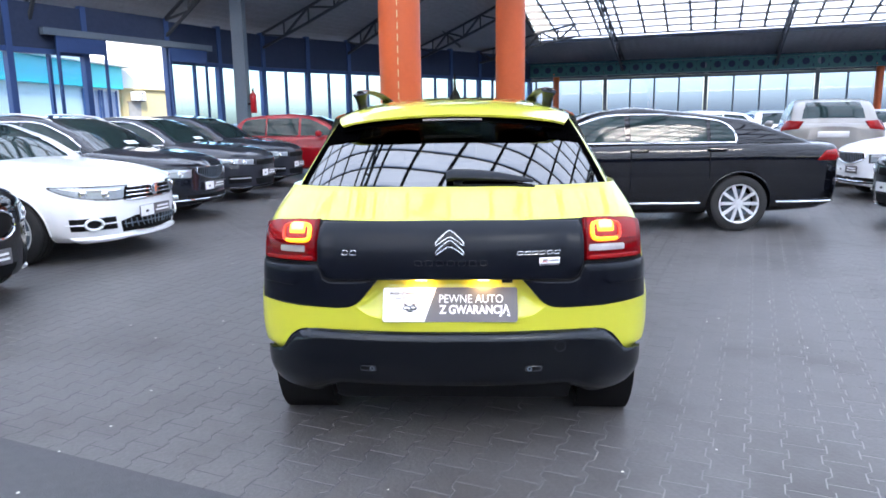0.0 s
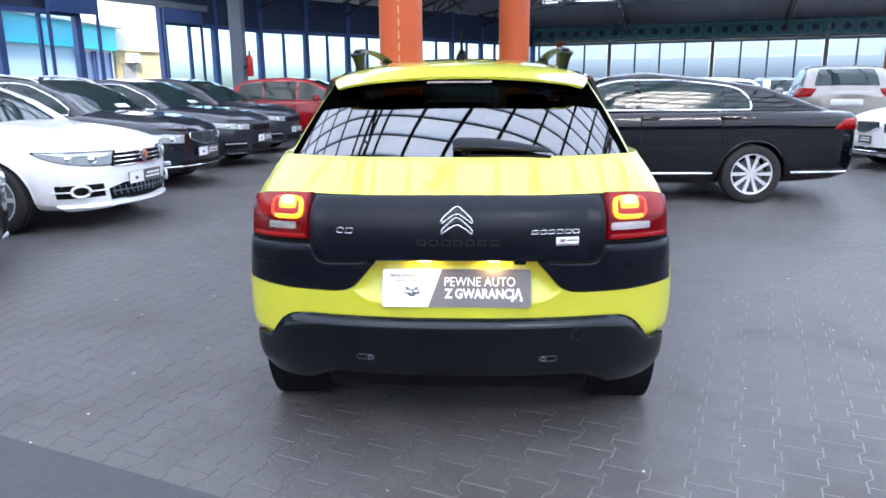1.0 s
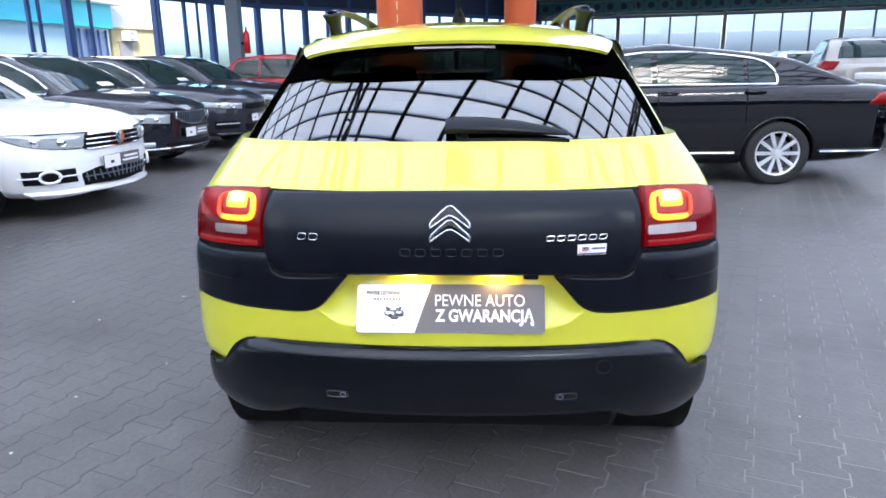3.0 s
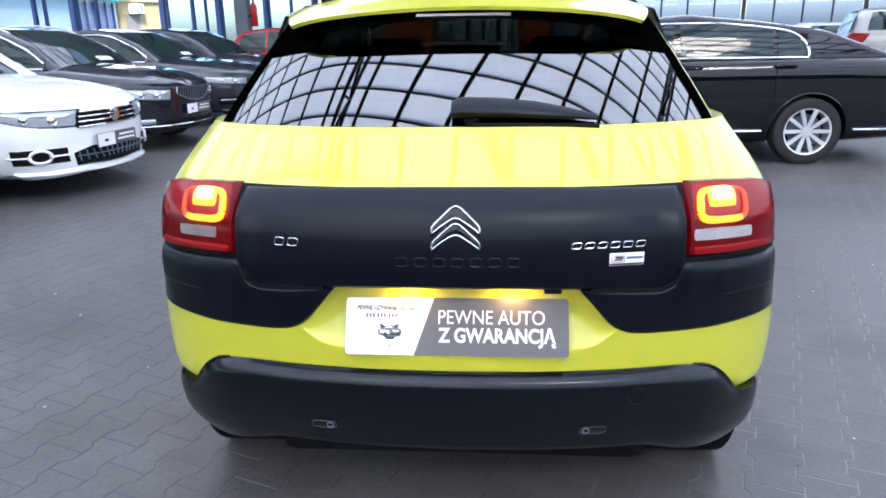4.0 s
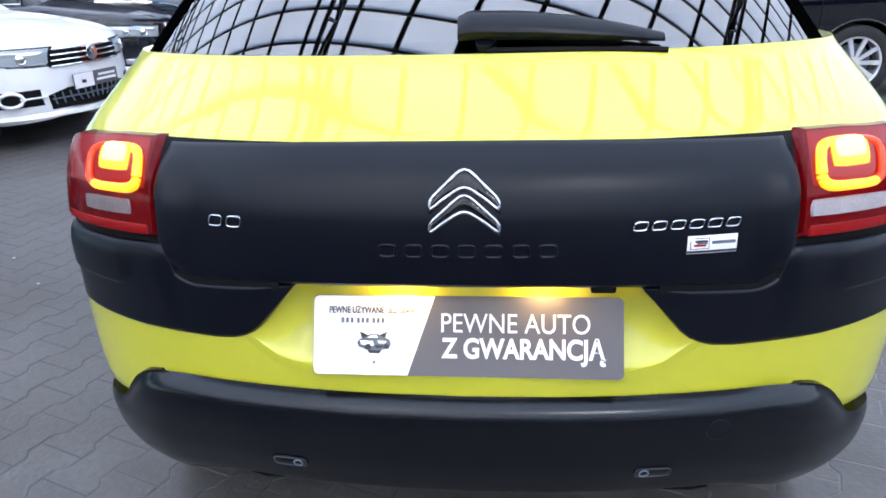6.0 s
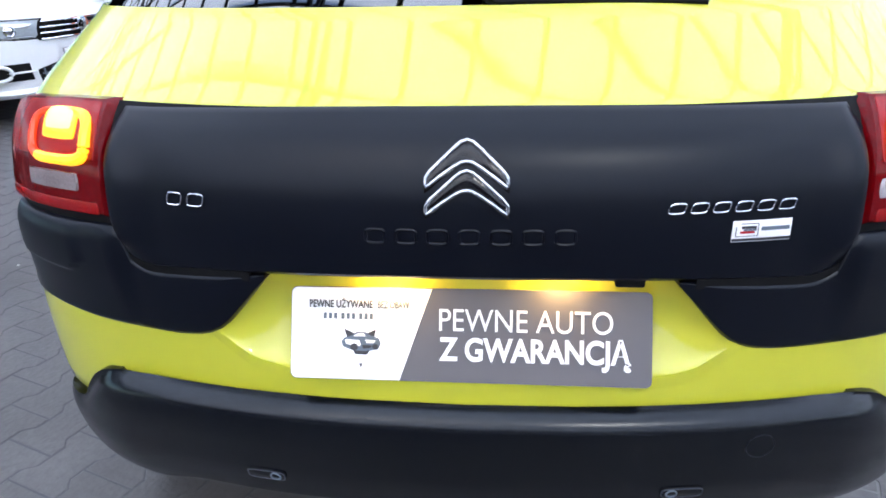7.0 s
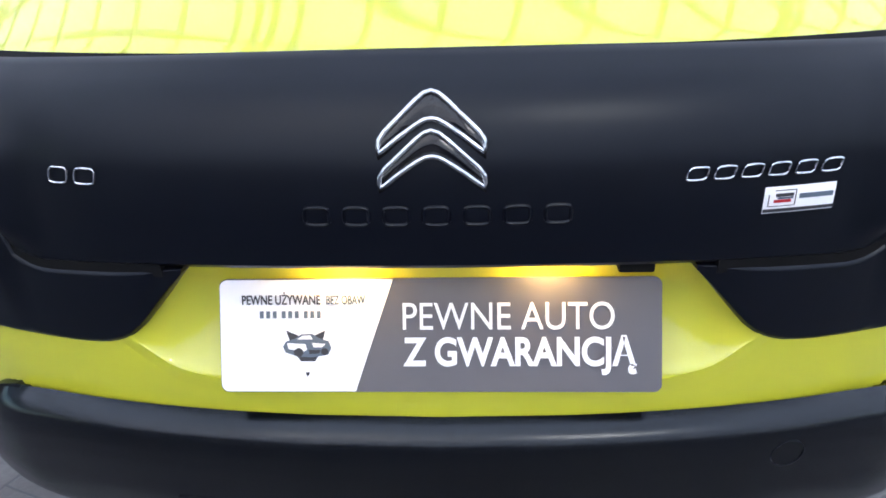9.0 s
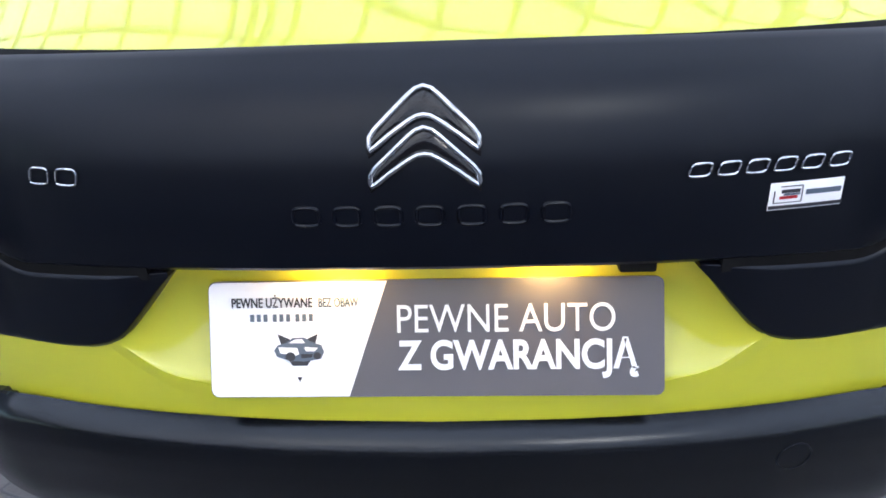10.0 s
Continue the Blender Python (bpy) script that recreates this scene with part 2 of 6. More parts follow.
def bar(a, b, wide, deep, bm=None, up=(0, 0, 1)):
    """A square bar from a to b, into bm."""
    bm = bm or bmesh.new()
    a, b = Vector(a), Vector(b)
    d = b - a
    u = Vector(up)
    if abs(d.normalized().dot(u)) > 0.98:
        u = Vector((0, 1, 0))
    s = d.cross(u).normalized() * wide / 2
    t = s.cross(d).normalized() * deep / 2
    v = [bm.verts.new(p + i * s + j * t) for p in (a, b) for i, j in ((-1, -1), (1, -1), (1, 1), (-1, 1))]
    for f in ((0, 1, 2, 3), (7, 6, 5, 4), (0, 4, 5, 1), (1, 5, 6, 2), (2, 6, 7, 3), (3, 7, 4, 0)):
        bm.faces.new([v[i] for i in f])
    return bm


def tube(points, radius, bm=None, sides=10, closed=False, flat=1.0, up=None):
    """A round bar along points, into bm."""
    bm = bm or bmesh.new()
    pts = [Vector(p) for p in points]
    n, rings = len(pts), []
    for i, p in enumerate(pts):
        a, b = (pts[i - 1], pts[(i + 1) % n]) if closed else (pts[max(0, i - 1)], pts[min(n - 1, i + 1)])
        d = (b - a).normalized()
        u = Vector(up) if up else Vector((0, 0, 1)) if abs(d.z) < 0.9 else Vector((0, 1, 0))
        s = d.cross(u).normalized()
        t = s.cross(d).normalized()
        r = radius(i / max(1, n - 1)) if callable(radius) else radius
        rings.append([bm.verts.new(p + s * r * math.cos(k * math.tau / sides) + t * r * flat * math.sin(k * math.tau / sides)) for k in range(sides)])
    for i in range(n if closed else n - 1):
        A, B = rings[i], rings[(i + 1) % n]
        for k in range(sides):
            bm.faces.new((A[k], A[(k + 1) % sides], B[(k + 1) % sides], B[k]))
    if not closed:
        bm.faces.new(rings[0][::-1])
        bm.faces.new(rings[-1])
    bmesh.ops.recalc_face_normals(bm, faces=bm.faces)
    return bm


def lathe(profile, sides=40, axis="X", bm=None, cap=False):
    """A turned shape: profile of (along, radius) about an axis."""
    bm = bm or bmesh.new()
    rings = []
    for a, r in profile:
        ring = []
        for k in range(sides):
            c, s = math.cos(k * math.tau / sides) * r, math.sin(k * math.tau / sides) * r
            ring.append(bm.verts.new({"X": (a, c, s), "Y": (c, a, s), "Z": (c, s, a)}[axis]))
        rings.append(ring)
    for A, B in zip(rings, rings[1:]):
        for k in range(sides):
            bm.faces.new((A[k], A[(k + 1) % sides], B[(k + 1) % sides], B[k]))
    for ring in (rings[0], rings[-1]):
        if cap and (ring[0].co - ring[sides // 2].co).length > 1e-4:
            bm.faces.new(ring)
    bmesh.ops.remove_doubles(bm, verts=bm.verts, dist=1e-6)
    bmesh.ops.recalc_face_normals(bm, faces=bm.faces)
    return bm


def shell(name, place, nu, nv, material, parent, out=0.006, depth=0.02, edge=0.01, centre=(0, 2, 0.7), label="", bulge=None):
    """A panel with thickness laid on a curved surface. place(u, v) is the surface; out, how proud it stands; edge, the rounding."""
    g = np.array([[place(i / nu, j / nv) for j in range(nv + 1)] for i in range(nu + 1)], float)
    du, dv = np.gradient(g, axis=0), np.gradient(g, axis=1)
    nrm = np.cross(du, dv)
    nrm /= np.linalg.norm(nrm, axis=-1, keepdims=True) + 1e-12
    away = g[nu // 2, nv // 2] - np.array(centre)
    flip = 1.0 if nrm[nu // 2, nv // 2] @ away > 0 else -1.0
    nrm *= flip
    lu = np.linalg.norm(np.diff(g, axis=0), axis=-1).sum(0).mean()
    lv = np.linalg.norm(np.diff(g, axis=1), axis=-1).sum(1).mean()
    verts, faces, idx = [], [], {}
    for i in range(nu + 1):
        for j in range(nv + 1):
            u, v = i / nu, j / nv
            d = min(min(u, 1 - u) * lu, min(v, 1 - v) * lv)
            k = 1 - max(0.0, 1 - d / edge) if edge else 1.0
            o = out * math.sqrt(max(0.0, 1 - (1 - k) ** 2))
            if bulge:
                o += bulge(u, v)
            idx[i, j] = len(verts)
            verts.append(g[i, j] + nrm[i, j] * o)
    for i in range(nu):
        for j in range(nv):
            f = (idx[i, j], idx[i + 1, j], idx[i + 1, j + 1], idx[i, j + 1])
            faces.append(f if flip > 0 else f[::-1])
    rim = [(i, 0) for i in range(nu)] + [(nu, j) for j in range(nv)] + [(i, nv) for i in range(nu, 0, -1)] + [(0, j) for j in range(nv, 0, -1)]
    low = {}
    for ij in rim:
        low[ij] = len(verts)
        verts.append(g[ij] - nrm[ij] * depth)
    for a, b in zip(rim, rim[1:] + rim[:1]):
        f = (idx[b], idx[a], low[a], low[b])
        faces.append(f if flip > 0 else f[::-1])
    return add(name, mesh_of(name, verts, faces, material), parent, label)


def thing(name, label, category, group="", at=None):
    ob = tagged(new(name), label, category, group)
    if at is not None:
        ob.matrix_basis = at
    return ob


def curve(points):
    """A function through (x, y) points, straight between them."""
    xs, ys = zip(*points)
    return lambda x: float(np.interp(x, xs, ys))


def soft(points, samples=240, width=9):
    """A function through (x, y) points with its corners eased."""
    xs, ys = zip(*points)
    gx = np.linspace(xs[0], xs[-1], samples)
    gy = np.interp(gx, xs, ys)
    pad = np.r_[[gy[0]] * (width // 2), gy, [gy[-1]] * (width // 2)]
    gy2 = np.convolve(pad, np.ones(width) / width, "valid")
    return lambda x: float(np.interp(x, gx, gy2))


def mix(a, b, t):
    return a + (b - a) * t


def ease(t):
    t = min(1.0, max(0.0, t))
    return t * t * (3 - 2 * t)

# ---- the hall ----
E1 = Vector((math.cos(radians(-18)), math.sin(radians(-18)), 0))
E2 = Vector((math.sin(radians(18)), math.cos(radians(18)), 0))
CORNER = Vector((2.65, 31.2, 0))
KINK = Vector((-6.9, 21.0, 0))
LEFT_A = (KINK - CORNER).normalized()
LEFT_B = Vector((-0.4246, -0.9054, 0))
END_W = KINK + LEFT_B * 42.9
EAVE = 4.2


def hall_wall(name, start, along, length, inward, bays, sill, head, eave, frame_m, mull_m, panel_m, skip=(), between=2, pane_m=None, stations=None):
    """A glazed wall: posts, window panes between sill and head, opaque panels above."""
    wall = tagged(new(name), "glazed hall wall with painted steel posts and panels", "wall", kind="structure")
    step = length / bays
    at = stations or [step * i for i in range(bays + 1)]
    for i in range(bays + 1):
        p = start + along * at[i]
        part("post", bar(p, p + Vector((0, 0, eave)), 0.15, 0.18, up=tuple(inward)), frame_m, wall)
    for i in range(bays):
        a, b = start + along * (at[i] + 0.07), start + along * (at[i + 1] - 0.07)
        if i in skip:
            part("fascia_panel", bar(a + Vector((0, 0, (3.47 + eave) / 2)), b + Vector((0, 0, (3.47 + eave) / 2)), 0.12, eave - 3.47), panel_m, wall)
            continue
        part("fascia_panel", bar(a + Vector((0, 0, (head + eave) / 2)), b + Vector((0, 0, (head + eave) / 2)), 0.12, eave - head - 0.14), panel_m, wall)
        part("rail", bar(a + Vector((0, 0, head)), b + Vector((0, 0, head)), 0.16, 0.12), frame_m, wall)
        part("plinth", bar(a + Vector((0, 0, sill / 2)), b + Vector((0, 0, sill / 2)), 0.14, sill), panel_m, wall)
        w = (b - a).length / (between + 1)
        d = (b - a).normalized()
        for k in range(between + 1):
            c0, c1 = a + d * (w * k + 0.03), a + d * (w * (k + 1) - 0.03)
            pane = part("pane", bar(c0 + Vector((0, 0, (sill + head) / 2)), c1 + Vector((0, 0, (sill + head) / 2)), 0.012, head - sill - 0.12), pane_m or M_WINDOW, wall)
            pane.visible_shadow = False
            if k:
                q = a + d * w * k
                part("mullion", bar(q + Vector((0, 0, sill)), q + Vector((0, 0, head)), 0.07, 0.1, up=tuple(inward)), mull_m, wall)
    return wall


IN_A, IN_B = Vector((-LEFT_A.y, LEFT_A.x, 0)), Vector((-LEFT_B.y, LEFT_B.x, 0))
hall_wall("wall_northwest", CORNER, LEFT_A, (KINK - CORNER).length, IN_A, 8, 0.25, 3.05, EAVE, M_BLUE, M_BLUE, M_FASCIA, between=1)
hall_wall("wall_west", KINK, LEFT_B, 42.9, IN_B, 22, 0.25, 3.05, EAVE, M_BLUE, M_BLUE, M_FASCIA, skip=(2,), between=1, stations=[0, 1.95, 3.9] + [6.45 + 1.918 * k for k in range(20)])
hall_wall("wall_north", CORNER - E1 * 0.79, E1, 51.0, -E2, 12, 0.25, 3.05, 4.15, M_STEEL, M_STEEL, M_FASCIA, between=3, pane_m=M_NORTHGLASS)
FAR_E = CORNER + E1 * 50.2
SOUTH_E = FAR_E - E2 * 62.0
# unseen walls, added to close the hall off for light and reflections
for name, a, b in (("wall_east", FAR_E, SOUTH_E), ("wall_south", SOUTH_E, END_W)):
    w = tagged(new(name), "plain painted wall added out of view to close the hall", "wall", kind="structure")
    part("panel", bar(a + Vector((0, 0, 2.1)), b + Vector((0, 0, 2.1)), 0.2, 4.2), M_FASCIA, w)
gate = tagged(new("gate_rail"), "grey steel sliding-door track over the gate", "rail", kind="structure")
part("track", bar(KINK + LEFT_B * 2.42 + IN_B * 0.2 + Vector((0, 0, 3.50)), KINK + LEFT_B * 7.65 + IN_B * 0.2 + Vector((0, 0, 3.50)), 0.14, 0.16), M_STEEL, gate)
for k in (0, 3):
    leaf = tagged(new("door_1"), "blue-framed glazed sliding door leaf, open", "door", kind="structure")
    near, far_end = (2.66, 3.97) if k == 0 else (6.02, 7.30)
    a0, a1 = KINK + LEFT_B * near + IN_B * 0.22, KINK + LEFT_B * far_end + IN_B * 0.22
    part("header", bar(a0 + Vector((0, 0, 3.23)), a1 + Vector((0, 0, 3.23)), 0.06, 0.37), M_BLUE, leaf)
    for q in (a0, a1):
        part("stile", bar(q, q + Vector((0, 0, 3.5)), 0.07, 0.05, up=tuple(IN_B)), M_BLUE, leaf)

# ground: one sheet to the horizon
gm = bmesh.new()
bmesh.ops.create_grid(gm, x_segments=2, y_segments=2, size=900)
me = bpy.data.meshes.new("ground")
gm.to_mesh(me)
gm.free()
me.materials.append(M_FLOORFAR)
ground = add("ground", me, None, "grey concrete block paving of the car hall", "ground", "structure")
ground.location = (0, 0, -0.012)

# roof: a shallow vault across the north wall, translucent over the aisle, sheeted along the west wall
VAULT = soft([(-34, 4.2), (-28, 5.6), (-18, 6.9), (-8, 7.3), (2, 7.3), (12, 6.9), (20, 6.0), (26, 4.75), (29.0, 4.05), (31, 3.6)], width=17)


def roof_at(u, v):
    p = E1 * u + E2 * v
    return Vector((p.x, p.y, VAULT(v)))


V_FAR = CORNER.dot(E2)
U_CORNER = CORNER.dot(E1)


WEST = sorted((p.dot(E2), p.dot(E1)) for p in (CORNER, KINK, END_W))


def west_u(v):
    """Where the west wall stands, along E1, at v."""
    return float(np.interp(v, [p[0] for p in WEST], [p[1] for p in WEST]))


sky_lo = curve([(-34, -19.0), (2, -17.0), (8, -14.0), (14, -9.5), (18, -7.0), (22, -5.6), (40, U_CORNER + 0.2)])


SKY_EDGE = V_FAR - 3.4
roof_sky = tagged(new("skylight"), "translucent white skylight sheeting on dark steel bars", "skylight", kind="structure")
verts, faces = [], []
cu, cv = 0.84, 0.70
vs = np.arange(-32, SKY_EDGE, cv)
for v in vs:
    lo = max(sky_lo(v), sky_lo(v + cv))
    for u in np.arange(math.floor(lo / cu) * cu, 46, cu):
        if u < lo or (6.0 < v < 20.0 and -5.0 < u < -1.7):
            continue
        k = len(verts)
        verts += [roof_at(u + du, v + dv) for du, dv in ((0, 0), (cu, 0), (cu, cv), (0, cv))]
        faces.append((k, k + 1, k + 2, k + 3))
add("sheeting", mesh_of("sheeting", verts, faces, M_MILKY, False), roof_sky, kind="stuff")
bm = bmesh.new()
for k, v in enumerate(vs):
    bar(roof_at(sky_lo(v), v), roof_at(46, v), 0.05, 0.13, bm)
part("purlins", bm, M_PURLIN, roof_sky)["kind"] = "stuff"
bm = bmesh.new()
for u in np.arange(-40 * cu, 46, cu):
    seg = [v for v in np.arange(-32, SKY_EDGE + 0.1, 2 * cv) if sky_lo(v) < u]
    for a, b in zip(seg, seg[1:]):
        bar(roof_at(u, a) - Vector((0, 0, 0.01)), roof_at(u, b) - Vector((0, 0, 0.01)), 0.075, 0.05, bm)
part("glazing_bars", bm, M_TRUSS, roof_sky)["kind"] = "stuff"

# closed strip over the orange pillars, unseen, added to darken what the car reflects
verts, faces = [], []
for i, v in enumerate(np.arange(5.9, 21.0, 0.35)):
    for j in range(27):
        verts.append(roof_at(-5.1 + 4.4 * j / 26, v) + Vector((0, 0, -0.08 - (0.02 if j % 2 else 0))))
        if i and j:
            k = len(verts) - 1
            faces.append((k, k - 1, k - 28, k - 27))
add("gutter_sheeting", mesh_of("gutter_sheeting", verts, faces, M_ROOFSHEET, False), roof_sky, "grey sheeting added out of view to darken the yellow car's reflections")
# sheeted strips: along the west wall and over the north wall
ceiling = tagged(new("ceiling"), "dark corrugated roof sheeting on steel trusses", "ceiling", kind="structure")
verts, faces = [], []
for i, v in enumerate(np.arange(-34, V_FAR + 0.3, 0.6)):
    lo = west_u(v) - 0.45
    for j in range(0, 49):
        p = roof_at(mix(lo, max(sky_lo(v), lo) + 0.05, j / 48), v)
        t = j / 48
        p.z = mix(EAVE - 0.03, max(p.z, EAVE + 0.1), t) + (0.02 if j % 2 else 0)
        verts.append(p)
        if i and j:
            k = len(verts) - 1
            faces.append((k, k - 1, k - 50, k - 49))
add("west_sheeting", mesh_of("west_sheeting", verts, faces, M_ROOFSHEET, False), ceiling)
verts, faces = [], []
for i, u in enumerate(np.arange(U_CORNER, 47, 0.15)):
    for j, v in enumerate((SKY_EDGE, SKY_EDGE + 1.7, V_FAR + 0.3)):
        verts.append(roof_at(u, v) + Vector((0, 0, 0.02 if i % 2 else 0)))
        if i and j:
            k = len(verts) - 1
            faces.append((k, k - 1, k - 4, k - 3))
add("north_sheeting", mesh_of("north_sheeting", verts, faces, M_ROOFSHEET, False), ceiling)


def truss(name, top, drop, bays, wide=0.10):
    """A lattice girder under the roof along top(0..1)."""
    bm = bmesh.new()
    n = bays
    for i in range(n):
        a, b = top(i / n), top((i + 1) / n)
        da, db = a - Vector((0, 0, drop)), b - Vector((0, 0, drop))
        bar(a, b, wide, wide, bm)
        bar(da, db, wide, wide, bm)
        bar(da if i % 2 else a, b if i % 2 else db, 0.06, 0.06, bm)
        bar(a, da, 0.05, 0.05, bm)
    return part(name, bm, M_TRUSS, None)


for u in (3.2, 9.2, 15.2, 21.2, -2.8, -8.8, -14.8):
    v_hi = V_FAR - 0.5
    while west_u(v_hi) > u - 0.5 and v_hi > -20:
        v_hi -= 0.5
    t = truss("roof_truss", lambda s, u=u, v_hi=v_hi: roof_at(u, mix(-30, v_hi, s)) - Vector((0, 0, 0.12)), 0.5, 46, 0.07)
    tagged(t, "dark steel lattice roof truss", "truss", "roof trusses", "structure")
for base, inw, reach in [(CORNER + LEFT_A * 1.75 * k, IN_A, 5.0) for k in (2, 4, 6)] + [(KINK + LEFT_B * 3.9 * k, IN_B, 6.0) for k in range(0, 11)]:
    def rib(s, base=base, inw=inw, reach=reach):
        p = base + inw * (reach * s)
        u, v = p.dot(E1), p.dot(E2)
        lo, hi = west_u(v), max(sky_lo(v), west_u(v) + 0.1)
        t = min(1.0, max(0.0, (u - lo) / (hi - lo)))
        return Vector((p.x, p.y, mix(EAVE + 0.05, max(VAULT(v), EAVE + 0.1), t) - 0.1))
    t = truss("roof_truss", rib, 0.45, 6, 0.07)
    tagged(t, "dark steel lattice roof truss", "truss", "roof trusses", "structure")

# castellated beam along the north wall
beam = tagged(new("teal_beam"), "long teal steel beam with round holes", "beam", kind="structure")
b0, b1 = CORNER + E1 * 0.3 - E2 * 1.2, CORNER + E1 * 49 - E2 * 1.2
bm = bmesh.new()
bar(b0 + Vector((0, 0, 3.16)), b1 + Vector((0, 0, 3.16)), 0.3, 0.07, bm)
bar(b0 + Vector((0, 0, 3.66)), b1 + Vector((0, 0, 3.66)), 0.3, 0.07, bm)
part("flange", bm, M_TEAL, beam)
verts, faces = [], []
pitch, r, nseg = 0.54, 0.135, 12
for i in range(88):
    c = b0 + E1 * (pitch * (i + 0.5)) + Vector((0, 0, 3.41))
    k = len(verts)
    for ring in range(2):
        for s in range(nseg):
            a = math.tau * (s + 0.5) / nseg
            x, z = math.cos(a), math.sin(a)
            if ring:
                q = max(abs(x) / (pitch / 2), abs(z) / 0.23)
                x, z = x / q, z / q
            else:
                x, z = x * r, z * r
            verts.append(c + E1 * x + Vector((0, 0, z)))
    for s in range(nseg):
        faces.append((k + s, k + (s + 1) % nseg, k + nseg + (s + 1) % nseg, k + nseg + s))
add("web", mesh_of("web", verts, faces, M_TEAL, False), beam)


def round_pillar(at, radius, height, stripe):
    ob = thing("orange_pillar", "tall round orange-painted steel pillar", "pillar", "orange pillars", pose(*at))
    part("shaft", lathe([(0, radius), (height, radius)], 40, "Z"), M_ORANGE, ob)
    part("base_plate", lathe([(0, radius + 0.12), (0.03, radius + 0.12), (0.03, radius)], 40, "Z"), M_STEEL, ob)
    if stripe:
        bm = bmesh.new()
        for i in range(int(height / 0.16)):
            box_bm(bm, (-0.006, -radius - 0.012, 0.02 + i * 0.16), (0.006, -radius + 0.01, 0.12 + i * 0.16))
        part("chain", bm, mat("chain_yellow", (0.6, 0.50, 0.25), 0.5), ob, "thin yellow and black marking strip")
    return ob


round_pillar((-0.98, 7.9, 0), 0.30, 7.2, True)
round_pillar((0.82, 12.3, 0), 0.30, 7.0, False)
for x, y in [tuple((CORNER + E1 * q - E2 * 0.35)[:2]) for q in (1.31, 14.1)]:
    ob = thing("orange_pillar", "slim orange-painted steel pillar by the far windows", "pillar", "orange pillars", pose(x, y, 0))
    part("shaft", lathe([(0, 0.14), (3.3, 0.14)], 24, "Z"), M_ORANGE, ob)
column = thing("steel_column", "grey-painted square steel column", "column", "", pose(-6.67, 18.12, 0) @ Matrix.Diagonal((1.22, 1.22, 1, 1)))
part("shaft", bar((0, 0, 0), (0, 0, 7.0), 0.28, 0.28), M_STEEL, column)
part("base_plate", box_bm(bmesh.new(), (-0.22, -0.22, 0), (0.22, 0.22, 0.02)), M_STEEL, column)


def fire_extinguisher(at):
    ob = thing("fire_extinguisher", "red fire extinguisher hung on the grey column", "fire extinguisher", "", at)
    part("cylinder", lathe([(0, 0.0), (0, 0.06), (0.02, 0.075), (0.42, 0.075), (0.47, 0.05), (0.5, 0.025), (0.52, 0.02), (0.52, 0)], 24, "Z"), M_REDGEAR, ob)
    part("valve", box_bm(bmesh.new(), (-0.02, -0.02, 0.51), (0.02, 0.02, 0.56), 0.004), M_DARK, ob)
    part("lever", bar((-0.02, 0, 0.57), (0.11, 0, 0.60), 0.03, 0.012), M_DARK, ob)
    part("hose", tube([(0.02, 0, 0.54), (0.08, 0, 0.5), (0.1, 0, 0.35), (0.09, 0, 0.15)], 0.012), M_DARK, ob)
    part("bracket", box_bm(bmesh.new(), (-0.09, 0.05, 0.2), (0.09, 0.11, 0.24)), M_DARK, ob)
    return ob


fire_extinguisher(pose(-6.36, 18.10, 1.60, 0, 0, 90) @ Matrix.Scale(1.2, 4))

# the gate opening and what stands outside it
gate_c = KINK + LEFT_B * 4.87
out_dir = -IN_B
building = thing("office_building", "cream-plastered building with a flat roof across the yard", "building")
axis = LEFT_B


def outside(a, d, z):
    return gate_c + axis * a + out_dir * d + Vector((0, 0, z))


def block(name, a0, d0, a1, d1, z0, z1, deep, material, parent, label=""):
    """A length of wall outside the gate from (a0, d0) to (a1, d1), its face on that line, deep metres thick behind it."""
    p, q = outside(a0, d0, 0), outside(a1, d1, 0)
    back = Vector((-(q - p).y, (q - p).x, 0)).normalized() * deep
    back = back if back.dot(out_dir) > 0 else -back
    bm = bmesh.new()
    v = [bm.verts.new(c + Vector((0, 0, z))) for z in (z0, z1) for c in (p, q, q + back, p + back)]
    for f in ((0, 1, 2, 3), (4, 5, 6, 7), (0, 1, 5, 4), (1, 2, 6, 5), (2, 3, 7, 6), (3, 0, 4, 7)):
        bm.faces.new([v[i] for i in f])
    bmesh.ops.recalc_face_normals(bm, faces=bm.faces)
    return part(name, bm, material, parent, label)


block("wall", -9.0, 9.2, -6.62, 9.2, 0, 2.76, 8, M_CREAM, building, "cream ground-floor wall")
block("upper_wall", -9.0, 9.15, -6.3, 9.15, 2.80, 6.4, 8, M_WHITEWALL, building, "white upper wall")
block("ledge", -9.0, 9.08, -6.5, 9.08, 2.755, 2.805, 0.4, M_CREAM, building)
block("door", -7.5, 9.16, -6.9, 9.16, 0, 2.24, 0.03, M_CONCRETE, building, "plain grey-brown door")
block("door_frame", -7.56, 9.17, -6.84, 9.17, 2.2, 2.27, 0.03, M_WOODTAN, building)
shop = thing("low_pavilion", "low white pavilion with a cyan fascia and flat white roof", "building")
block("wall", -6.30, 8.95, 2.3, 4.98, 0, 2.74, 5, M_WHITEWALL, shop)
block("fascia", -6.38, 8.75, 2.3, 4.75, 2.72, 3.58, 5, M_CYAN, shop, "cyan fascia band")
block("roof_edge", -6.88, 8.62, 2.4, 4.35, 3.58, 3.74, 5.6, M_WHITEWALL, shop, "white roof edge")
